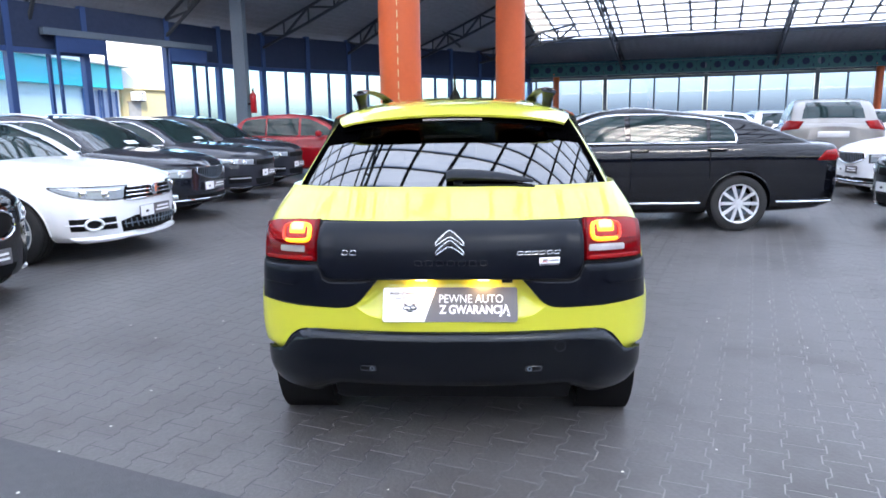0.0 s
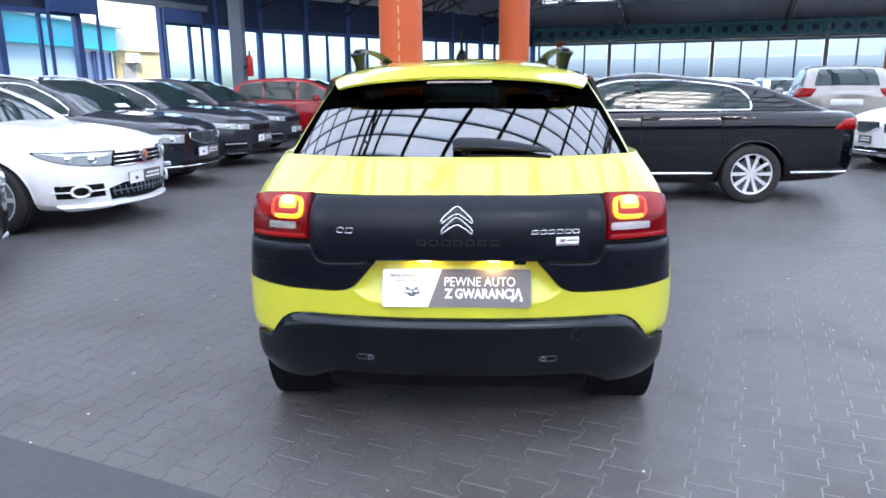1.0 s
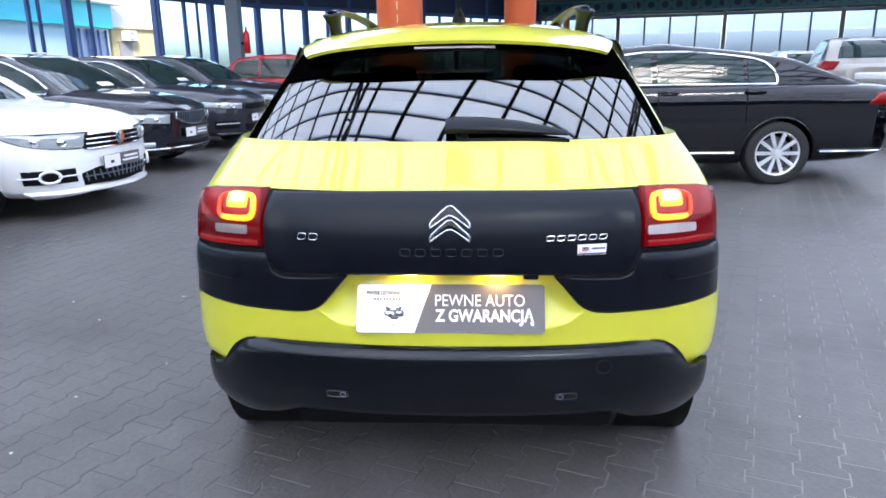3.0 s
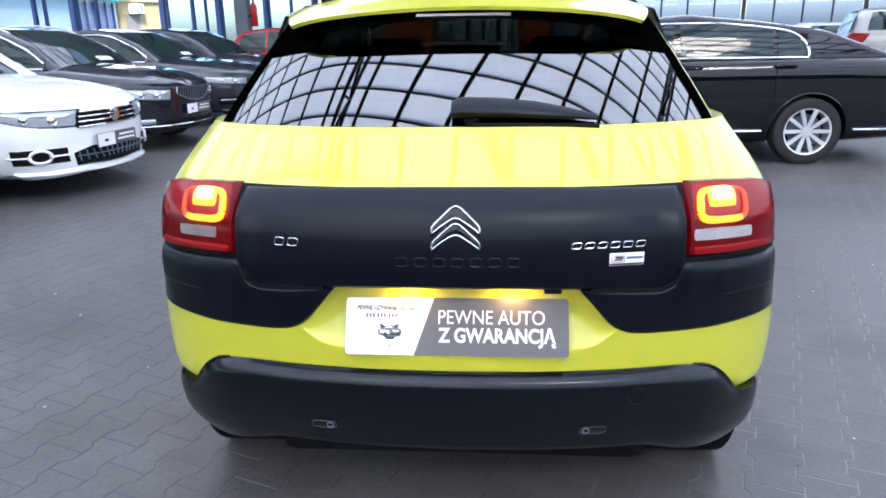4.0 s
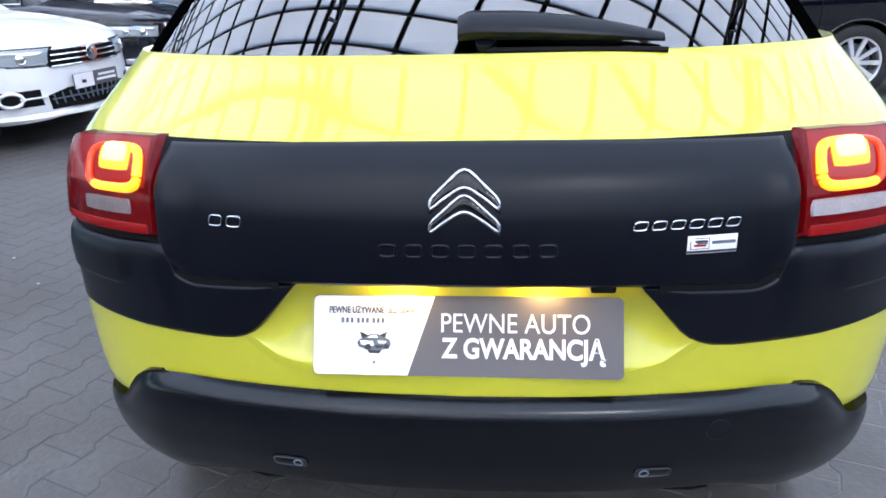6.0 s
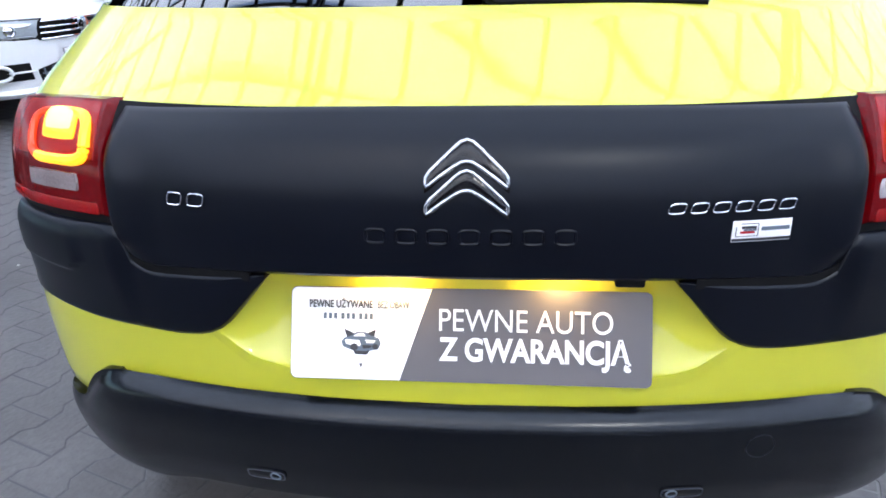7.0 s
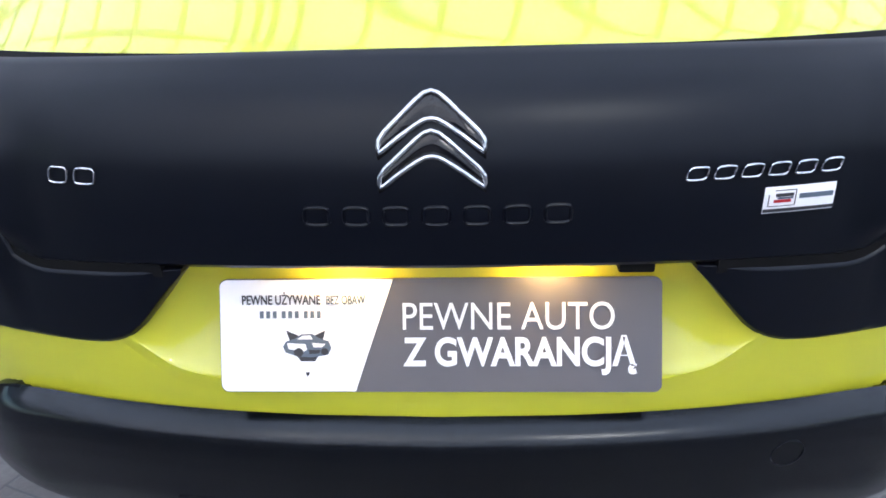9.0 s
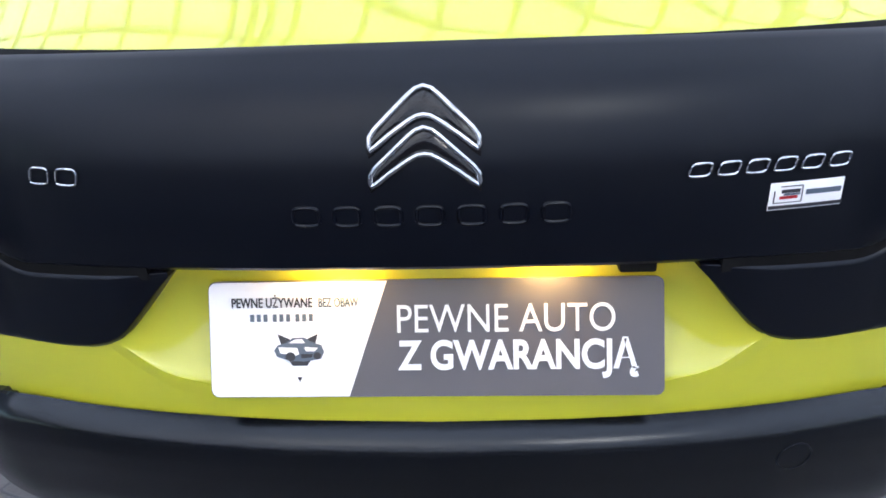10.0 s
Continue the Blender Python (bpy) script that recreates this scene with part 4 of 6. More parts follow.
def face_white(ob, patch, nose, hw, nz, L):
    for s in (-1, 1):
        headlamp(ob, patch, nose, s, hw, 0.42, 1.20, lambda x: nz - 0.150 + 0.135 * (max(0, abs(x) / hw - 0.42) / 0.78) ** 3.0, lambda x: nz - 0.025 + 0.02 * abs(x) / hw)
        well = patch("fog_lamp_recess", nose, s * 0.55 * hw, s * 1.02 * hw, 0.325, 0.445, M_DARK, 0.004, 10, 4)
        c = nose(s * 0.79 * hw, 0.387)
        r = bmesh.new()
        n = Vector((s * 0.8, 1, 0)).normalized()
        t = Vector((n.y, -n.x, 0))
        tube([Vector(c) + n * 0.02 + t * 0.082 * math.cos(a) + Vector((0, 0, 0.050 * math.sin(a))) for a in np.linspace(0, math.tau, 25)[:-1]], 0.013, r, 8, True)
        lens = bmesh.new()
        lens.faces.new([lens.verts.new(Vector(c) + n * 0.016 + t * 0.064 * math.cos(a) + Vector((0, 0, 0.035 * math.sin(a)))) for a in np.linspace(0, math.tau, 25)[:-1]])
        part("fog_lamp", lens, M_DARK, well, "dark fog lamp")
        part("fog_lamp_ring", r, M_WHITE, ob, "white ring round the fog lamp")
        b2 = bmesh.new()
        tube([Vector(nose(s * 0.52 * hw, 0.385)) + n * 0.012, Vector(nose(s * 0.70 * hw, 0.385)) + n * 0.012, Vector(nose(s * 0.88 * hw, 0.385)) + n * 0.012, Vector(nose(s * 1.06 * hw, 0.385)) + n * 0.010], 0.008, b2, 6)
        part("fog_lamp_bar", b2, M_WHITE, ob)
    g = patch("grille", nose, -0.44 * hw, 0.44 * hw, nz - 0.165, nz - 0.03, M_DARK, 0.004, 16, 4, "black grille with chrome bars")
    for k in range(4):
        z = nz - 0.158 + 0.041 * k
        part("grille_bar", tube([Vector(nose(x, z)) + Vector((0, 0.014, 0)) for x in np.linspace(-0.43 * hw, 0.43 * hw, 19)], 0.0075, sides=6), M_CHROME, g, "chrome grille bar")
    for x in np.linspace(-0.36, 0.36, 9):
        part("grille_slat", tube([Vector(nose(x * hw, z)) + Vector((0, 0.008, 0)) for z in (nz - 0.16, nz - 0.10, nz - 0.035)], 0.006, sides=6), M_DARK, g)
    part("badge", lathe([(0, 0.06), (0.02, 0.062), (0.024, 0.05), (0.018, 0.0)], 24, "Y"), M_CHROME, ob, "round chrome badge").matrix_basis = pose(*(Vector(nose(0, nz - 0.085)) + Vector((0, 0.012, 0))))
    low = patch("lower_grille", nose, -0.50 * hw, 0.50 * hw, lambda x: 0.272 + 0.02 * abs(x), lambda x: 0.43 - 0.22 * max(0.0, abs(x) - 0.28), M_DARK, 0.004, 20, 4, "black lower air intake with bars")
    for x in np.linspace(-0.46, 0.46, 13):
        part("grille_slat", tube([Vector(nose(x * hw, z)) + Vector((0, 0.012, 0)) for z in (0.32, 0.36, 0.405)], 0.006, sides=6), M_STEEL, low)
    part("grille_bar", tube([Vector(nose(x * hw, 0.36)) + Vector((0, 0.012, 0)) for x in np.linspace(-0.48, 0.48, 13)], 0.006, sides=6), M_STEEL, low)
    patch("splitter", nose, -1.05 * hw, 1.05 * hw, 0.215, 0.262, M_WHITE, 0.03, 30, 4, edge=0.02)
    advert_plate(ob, patch, nose, 0.465)


def face_shield(ob, patch, nose, hw, nz, L):
    for s in (-1, 1):
        headlamp(ob, patch, nose, s, hw, 0.48, 1.18, lambda x: nz - 0.17 + 0.07 * max(0.0, abs(x) / hw - 0.48) ** 1.3, lambda x: nz - 0.06 + 0.035 * abs(x) / hw)
        patch("fog_lamp", nose, s * 0.75 * hw, s * 0.95 * hw, 0.33, 0.385, M_HEADLAMP, 0.008, 8, 4)
    gb = lambda x: nz - 0.19 + 0.09 * min(1, (abs(x) / (0.40 * hw)) ** 2)
    g = patch("grille", nose, -0.40 * hw, 0.40 * hw, gb, nz - 0.03, M_DARK, 0.004, 16, 5, "black grille in a chrome frame")
    top = [Vector(nose(x, nz - 0.028)) + Vector((0, 0.012, 0)) for x in np.linspace(-0.41 * hw, 0.41 * hw, 13)]
    low = [Vector(nose(x, gb(x))) + Vector((0, 0.012, 0)) for x in np.linspace(0.41 * hw, -0.41 * hw, 17)]
    part("grille_frame", tube(top + low, 0.012, sides=6, closed=True), M_CHROME, g, "chrome grille frame")
    for x in np.linspace(-0.34, 0.34, 15):
        part("grille_slat", tube([Vector(nose(x * hw, z)) + Vector((0, 0.008, 0)) for z in (gb(x * hw) + 0.01, nz - 0.04)], 0.005, sides=6), M_STEEL, g)
    patch("lower_grille", nose, -0.6 * hw, 0.6 * hw, 0.27, 0.36, M_DARK, 0.004, 12, 4)
    part("bumper_trim", tube([Vector(nose(x * hw, 0.30)) + Vector((0, 0.014, 0)) for x in np.linspace(-1.1, 1.1, 29)], 0.009, sides=6), M_CHROME, ob, "thin chrome strip across the bumper")
    advert_plate(ob, patch, nose, 0.475)


def face_sport(ob, patch, nose, hw, nz, L):
    for s in (-1, 1):
        headlamp(ob, patch, nose, s, hw, 0.44, 1.25, lambda x: nz - 0.15 + 0.08 * max(0.0, abs(x) / hw - 0.44) ** 1.3, lambda x: nz - 0.07 + 0.05 * abs(x) / hw)
        w = patch("side_intake", nose, s * 0.55 * hw, s * 1.0 * hw, 0.32, 0.44, M_DARK, 0.004, 10, 4)
        part("intake_bar", tube([Vector(nose(x * s * hw, 0.40)) + Vector((0, 0.014, 0)) for x in np.linspace(0.57, 0.98, 9)], 0.009, sides=6), M_ALLOY, w, "bright bar in the intake")
    g = patch("grille", nose, -0.38 * hw, 0.38 * hw, lambda x: nz - 0.16 + 0.02 * abs(x), nz - 0.06, M_DARK, 0.004, 14, 4, "black mesh grille")
    patch("lower_grille", nose, -0.42 * hw, 0.42 * hw, 0.27, 0.38, M_DARK, 0.004, 12, 4)
    patch("splitter", nose, -1.0 * hw, 1.0 * hw, 0.225, 0.255, M_DARKGREY, 0.02, 18, 3, edge=0.015)
    advert_plate(ob, patch, nose, 0.47)


def face_kidney(ob, patch, nose, hw, nz, L):
    for s in (-1, 1):
        headlamp(ob, patch, nose, s, hw, 0.56, 1.2, lambda x: nz - 0.17, lambda x: nz - 0.06 + 0.04 * abs(x) / hw)
        k = patch("grille", nose, s * 0.05 * hw, s * 0.42 * hw, lambda x: nz - 0.25 + 0.06 * abs(abs(x) / hw - 0.23) / 0.2, lambda x: nz - 0.05 - 0.03 * abs(abs(x) / hw - 0.23) / 0.2, M_DARK, 0.01, 10, 6, "black kidney-shaped grille in chrome")
        ring = [Vector(nose(s * hw * (0.235 + 0.19 * math.cos(a)), nz - 0.15 + 0.105 * math.sin(a))) + Vector((0, 0.018, 0)) for a in np.linspace(0, math.tau, 33)[:-1]]
        part("grille_frame", tube(ring, 0.011, sides=6, closed=True), M_CHROME, k, "chrome ring")
        patch("side_intake", nose, s * 0.6 * hw, s * 1.0 * hw, 0.28, 0.40, M_DARK, 0.004, 8, 4)
        patch("intake_trim", nose, s * 0.65 * hw, s * 1.0 * hw, 0.245, 0.27, M_ALLOY, 0.012, 8, 3)
    patch("lower_grille", nose, -0.45 * hw, 0.45 * hw, 0.24, 0.33, M_DARK, 0.004, 12, 4)
    advert_plate(ob, patch, nose, 0.40)


H_ROW = -8
parked_car("white_sedan", "white four-door coupe with chrome-barred grille parked in the row", M_WHITE, nosed(-3.27, 4.62, H_ROW, 4.8), 4.80, 1.855, 1.42, 2.71, 0.93, 0.96, 0.95, 0.755, style="sedan", face=face_white, lamps="", spokes=5)
parked_car("black_sedan", "black saloon with kidney grille parked at the row's end", M_BLACK, nosed(-3.35, 2.1, H_ROW, 4.6), 4.6, 1.82, 1.42, 2.76, 0.80, 0.96, 0.92, 0.78, style="sedan", face=face_kidney, lamps="", spokes=10)
parked_car("dark_estate", "dark grey estate car with a chrome-framed grille", M_DARKGREY, nosed(-3.63, 7.30, H_ROW, 4.84), 4.84, 1.83, 1.48, 2.8, 0.92, 0.98, 0.96, 0.76, style="estate", face=face_shield, lamps="", trim=True, rails=True, card=True)
parked_car("graphite_sedan", "graphite saloon with swept-back headlamps in the row", M_GRAPHITE, nosed(-3.60, 9.85, H_ROW, 4.85), 4.85, 1.83, 1.47, 2.8, 0.95, 0.98, 0.95, 0.76, style="sedan", face=face_sport, lamps="", trim=True, card=True)
parked_car("graphite_hatchback", "dark grey hatchback at the end of the row", M_GRAPHITE, nosed(-3.65, 12.25, H_ROW, 4.4), 4.4, 1.81, 1.50, 2.68, 0.92, 1.0, 0.96, 0.78, style="hatch", face=face_sport, lamps="")
parked_car("red_hatchback", "red five-door hatchback parked across the end of the aisle", M_RED, nosed(-1.80, 15.1, -4, 4.3), 4.3, 1.80, 1.53, 2.6, 0.88, 1.0, 0.99, 0.78, style="hatch", face=face_sport, lamps="rear")
parked_car("black_hatchback", "black hatchback behind the red one", M_BLACK, nosed(0.6, 18.5, -4, 4.3), 4.3, 1.80, 1.52, 2.6, 0.88, 1.0, 0.99, 0.78, style="hatch", lamps="rear")
parked_car("black_saloon", "glossy black saloon with chrome window line seen from the side", M_BLACK, nosed(3.155 + 1.239 - 4.9, 5.72 + 0.90, 180, 4.9), 4.9, 1.832, 1.456, 2.791, 0.87, 1.0, 1.015, 0.76, crease=0.88, deck=1.03, slope=(0.30, 1.72), style="sedan", face=face_shield, lamps="wrap", trim=True, tyre=0.325)
parked_car("silver_mpv", "silver-beige people carrier seen from behind", M_SILVER, nosed(8.12, 14.88, 70, 4.5), 4.5, 1.85, 1.64, 2.74, 0.9, 1.08, 1.08, 0.85, deck=1.17, style="mpv", lamps="rear")
parked_car("white_hatchback", "white car with black grille facing the aisle", M_WHITE, nosed(6.02, 8.95, 184, 4.6), 4.6, 1.82, 1.47, 2.7, 0.9, 0.98, 0.95, 0.76, style="hatch", face=face_shield, lamps="")
parked_car("black_car", "black car facing the aisle beside the white one", M_BLACK, nosed(5.0, 5.95, 184, 4.6), 4.6, 1.82, 1.47, 2.7, 0.9, 0.98, 0.95, 0.76, style="hatch", face=face_sport, lamps="")
far = parked_car("white_car", "white car in the far row by the windows", M_WHITE, nosed(3.6, 17.8, 180, 4.4), 4.4, 1.80, 1.48, 2.65, 0.9, 0.99, 0.97, 0.76, style="hatch", lamps="", group="far parked cars")
for x, y, h in ((9.8, 21.0, 80), (12.6, 21.0, 82), (15.4, 20.2, 82), (-7.0, 17.2, -30), (12.5, 16.2, 84)):
    copy_thing(far, nosed(x, y + 2, h, 4.4))

# ---- the yellow hatchback ----
YR = soft([(0.18, 0.20), (0.25, 0.12), (0.31, 0.085), (0.38, 0.07), (0.50, 0.066), (0.56, 0.062), (0.64, 0.058), (0.72, 0.054), (0.80, 0.0545), (0.86, 0.0615), (0.905, 0.0785), (0.935, 0.105), (0.955, 0.135), (0.975, 0.166), (1.0, 0.2035), (1.03, 0.2475), (1.07, 0.305)], 1600, 81)
HW = soft([(0.18, 0.69), (0.25, 0.742), (0.33, 0.780), (0.42, 0.810), (0.50, 0.820), (0.60, 0.818), (0.70, 0.803), (0.80, 0.789), (0.88, 0.780), (0.94, 0.765), (0.98, 0.750), (1.03, 0.725), (1.07, 0.700)], 1600, 101)
DEP = soft([(0.18, 0.27), (0.4, 0.25), (0.6, 0.255), (0.93, 0.27), (1.07, 0.25)], 200, 15)
POW = 3.5
BOW = 0.18


RECESS_LOW = soft([(0, 0.570), (0.24, 0.571), (0.27, 0.576), (0.305, 0.583), (0.325, 0.590), (0.345, 0.605), (0.375, 0.630), (0.41, 0.665)], 300, 9)


def recess(x, z):
    """How deep the number-plate recess goes at x, z: a sharp lower edge, then a hollow floor."""
    low = RECESS_LOW(abs(x))
    side = 1 - (1 - min(1.0, max(0.0, (0.345 + 0.055 * (0.70 - z) / 0.14 - abs(x)) / 0.105))) ** 1.5
    return side * 0.068 * min(1.0, max(0.0, (z - low) / (0.702 - low))) ** mix(0.6, 0.72, ease((abs(x) - 0.258) / 0.03))


def behind_recess(x, z):
    """The body behind the recess panel, a little deeper than the panel itself."""
    low = RECESS_LOW(abs(x))
    if z > 0.738 or z < low + 0.001 or abs(x) > 0.40:
        return 0.0
    return recess(x, z) + 0.014 * min(1.0, (z - low) / 0.01)


def hull(phi, z, dig=False):
    """The body at angle phi round the back corner (0 at the middle, a quarter turn at the flank), signed, at height z."""
    s, a = (1 if phi >= 0 else -1), abs(phi)
    w, d, y0 = HW(z), DEP(z), YR(z)
    if a > math.pi / 2:
        return (s * w, y0 + d + BOW * w * w + (a - math.pi / 2), z)
    x = w * math.sin(a) ** (2 / POW)
    y = y0 + BOW * x * x + d * (1 - math.cos(a) ** (2 / POW))
    if dig:
        y += behind_recess(x, z)
    return (s * x, y, z)


def phi_of(x, z):
    s = 1 if x >= 0 else -1
    return s * math.asin(min(1.0, abs(x) / HW(z)) ** (POW / 2))


def flank_x(y, z):
    z = max(z, 0.2)
    lo, hi = 0.0, math.pi / 2
    for _ in range(24):
        a = (lo + hi) / 2
        lo, hi = (a, hi) if hull(a, z)[1] < y else (lo, a)
    return hull(lo, z)[0]


def on_body(x, z):
    return hull(phi_of(x, z), z)


yellow_car = thing("yellow_hatchback", "yellow hatchback with black plastic panels, rear lamps lit", "car", "", pose(0, 0, 0))
NOSE = 4.15
zs = np.r_[np.linspace(0.31, 0.55, 13), np.linspace(0.56, 0.74, 25), np.linspace(0.745, 1.065, 66)]
angs = [math.asin((k / 44) ** (POW / 2)) for k in range(0, 40)] + list(np.linspace(math.asin((39 / 44) ** (POW / 2)), math.pi / 2, 14)[1:])
hood_z = soft([(0, 2.0), (2.9, 1.08), (3.3, 1.0), (3.8, 0.90), (4.05, 0.8), (4.15, 0.7)], 300, 9)
rows = []
WHEELS = ((0.765, 0.315), (3.36, 0.315))
for z in zs:
    half = [Vector(hull(a, z, True)) for a in angs]
    w, y_in = HW(z), half[-1].y
    side = [Vector((w, y, z)) for y in np.linspace(y_in, NOSE - 0.9, 52)[1:]]
    front = [Vector((w * math.cos(a) ** 0.8, NOSE - 0.9 + 0.9 * math.sin(a) ** 0.8 - 0.12 * max(0, z - 0.6), z)) for a in np.linspace(0, math.pi / 2, 14)[1:]]
    for p in half:
        p.y += 0.10 * ease((0.45 - z) / 0.05) * ease((0.70 - p.x) / 0.1) + 0.02 * ease((0.425 - z) / 0.03)
        p.x *= 1 - 0.03 * ease((0.425 - z) / 0.03)
    row = half + side + front
    for p in row:
        if p.y > 1.2:
            p.z = min(p.z, hood_z(p.y))
        for yc, r in WHEELS:
            d = math.hypot(p.y - yc, p.z - r)
            if p.x > 0.6 and d < 0.375:
                if d > 0.34:
                    p.y, p.z = yc + (p.y - yc) * 0.375 / d, r + (p.z - r) * 0.375 / d
                else:
                    p.x = 0.52
    rows.append(row)
n, m = len(rows), len(rows[0])
verts = [tuple(p) for r in rows for p in r] + [(-p.x, p.y, p.z) for r in rows for p in r]
faces = []
for i in range(n - 1):
    for j in range(m - 1):
        f = (i * m + j, i * m + j + 1, (i + 1) * m + j + 1, (i + 1) * m + j)
        faces += [f, tuple(q + n * m for q in f[::-1])]
for j in range(m - 1):
    for i, up in ((n - 1, True), (0, False)):
        a, b, c, d = i * m + j, i * m + j + 1, n * m + i * m + j + 1, n * m + i * m + j
        faces.append((a, b, c, d) if up else (d, c, b, a))
add("body", mesh_of("body", verts, faces, M_YELLOW), yellow_car)


def region(x0, x1, zb, zt, span=None):
    """A patch of the body between x0 and x1, from zb(x) to zt(x)."""
    def place(u, v):
        x = mix(x0, x1, u)
        z = mix(zb(x), zt(x), v)
        return on_body(x, z)
    return place


def flat(v):
    return lambda x: v


def recess_place(u, v):
    x = mix(-0.395, 0.395, u)
    low = RECESS_LOW(abs(x))
    z = mix(low - 0.022, low, v / 0.1) if v < 0.1 else mix(low, 0.742, ((v - 0.1) / 0.9) ** 1.4)
    p = on_body(x, z)
    return (p[0], p[1] + recess(x, z) - 0.0010 * min(1.0, v / 0.09), z)


shell("plate_recess", recess_place, 110, 40, M_YELLOW, yellow_car, 0.0, 0.004, 0.0, label="yellow hollow round the number plate")
# tailgate panel: matt black, rounded lower corners
def panel_low(x):
    a = abs(x) - 0.455
    return 0.735 - 0.011 * min(1, (x / 0.45) ** 2) + (0.0 if a <= 0 else 0.065 - math.sqrt(max(0.0, 0.065 ** 2 - min(a, 0.058) ** 2)) + max(0.0, a - 0.05) * 2.0)


# dark gaps round the panels
shell("gap_liner", region(-0.53, 0.53, flat(0.742), flat(0.948)), 40, 12, M_DARK, yellow_car, 0.003, 0.004, 0.0)
for s in (-1, 1):
    shell("gap_liner", region(s * 0.305, s * 0.765, lambda x: panel_low(x) - 0.012 if abs(x) < 0.5 else 0.765, lambda x: panel_low(x) + 0.006 if abs(x) < 0.5 else mix(0.943, 0.90, max(0, (abs(x) - 0.6) / 0.165))), 24, 10, M_DARK, yellow_car, 0.004, 0.004, 0.0)
panel = shell("tailgate_panel", region(-0.508, 0.508, panel_low, lambda x: 0.955 - 0.03 * x * x), 90, 36, M_BLACKPLASTIC, yellow_car, 0.006, 0.03, 0.004, label="matt black plastic tailgate panel", bulge=lambda u, v: 0.005 * math.sin(math.pi * min(1, v * 1.1)) * min(1, 8 * min(u, 1 - u)) + 0.017 * ease((abs(2 * u - 1) - 0.86) / 0.14) * ease(v / 0.2) * ease((1 - v) / 0.45) - 0.0035 * max(0.0, (v - 0.74) / 0.26) ** 2)
# bumper corners under the lamps
for s in (-1, 1):
    low = soft([(0.284, 0.724), (0.338, 0.657), (0.352, 0.641), (0.372, 0.626), (0.40, 0.616), (0.44, 0.612), (0.6, 0.610), (0.86, 0.622)], 600, 15)
    def high(x):
        return panel_low(x) - 0.004 if x < 0.505 else curve([(0.505, 0.775), (0.52, 0.786), (0.74, 0.778), (0.86, 0.772)])(x)
    def place(u, v, s=s, low=low, high=high):
        a0, a1 = phi_of(0.284, 0.7), math.pi / 2 - 0.27
        a = mix(a0, a1, u)
        x = HW(0.7) * math.sin(a) ** (2 / POW)
        z = mix(low(x), high(x), v)
        return hull(s * phi_of(min(x, HW(z) * 0.999), z), z)
    def corner_bulge(u, v):
        under = ease((u - 0.25) / 0.05)
        ledge = math.sqrt(max(0.0, 1 - ((v - 0.80) / 0.20) ** 2)) if v > 0.80 else 1.0
        out = 0.006 * ease(min(v, 1 - v) / 0.08) * ease(u / 0.06)
        out = mix(out, (0.007 + 0.009 * ease(v / 0.8)) * ease(v / 0.05) * ledge, under)
        step = 0.0045 * ease((v - 0.49 - 0.10 * ease((0.46 - u) / 0.06)) / 0.035) * ease((u - 0.38) / 0.05) * (ledge if v > 0.8 else 1)
        return (out + step) * (1 - 0.8 * ease((u - 0.72) / 0.28))
    shell("bumper_corner", place, 64, 56, M_BLACKPLASTIC, yellow_car, 0.001, 0.03, 0.010, label="matt black plastic bumper corner", bulge=corner_bulge)
# lower bumper
BUMP_TOP = soft([(0.0, 0.527), (0.50, 0.526), (0.56, 0.521), (0.60, 0.510), (0.63, 0.490), (0.655, 0.463), (0.675, 0.440), (0.69, 0.425), (0.71, 0.415), (0.74, 0.411), (0.77, 0.402), (0.86, 0.37)], 400, 9)


def bump_top(x):
    return BUMP_TOP(abs(x))


BUMP_WIDE = soft([(0.16, 0.69), (0.20, 0.728), (0.24, 0.760), (0.29, 0.782), (0.33, 0.789), (0.38, 0.789), (0.42, 0.789), (0.45, 0.800), (0.54, 0.815)], 300, 13)
BUMP = soft([(0, -0.03), (0.06, -0.006), (0.16, 0.010), (0.45, 0.026), (0.70, 0.034), (0.82, 0.0358), (0.88, 0.0345), (0.93, 0.029), (0.965, 0.020), (0.99, 0.008), (1.0, -0.002)], 900, 25)


def bump_low(x):
    return mix(0.278, 0.197, ease((abs(x) - 0.44) / 0.22))


def bumper_at(x, z):
    """The lower bumper's face at x, z: proud of the body in the middle, drawn in round the corners."""
    low, top = bump_low(x), bump_top(x)
    v = min(1.0, max(0.0, (z - low) / (top - low)))
    f = min(0.995, abs(x) / BUMP_WIDE(z))
    y = YR(z) + BOW * x * x + DEP(z) * (1 - (1 - f ** 4.4) ** (1 / 4.4))
    return (x, y - BUMP(v) * mix(1.0, 0.28, ease((abs(x) - 0.56) / 0.18)), z)


def bumper_place(u, v):
    a = mix(-1.43, 1.43, u)
    f = math.sin(abs(a)) ** (2 / 4.4)
    x = f * BUMP_WIDE(0.4)
    z = mix(bump_low(x), bump_top(x), v)
    return bumper_at(math.copysign(f * BUMP_WIDE(z), a), z)


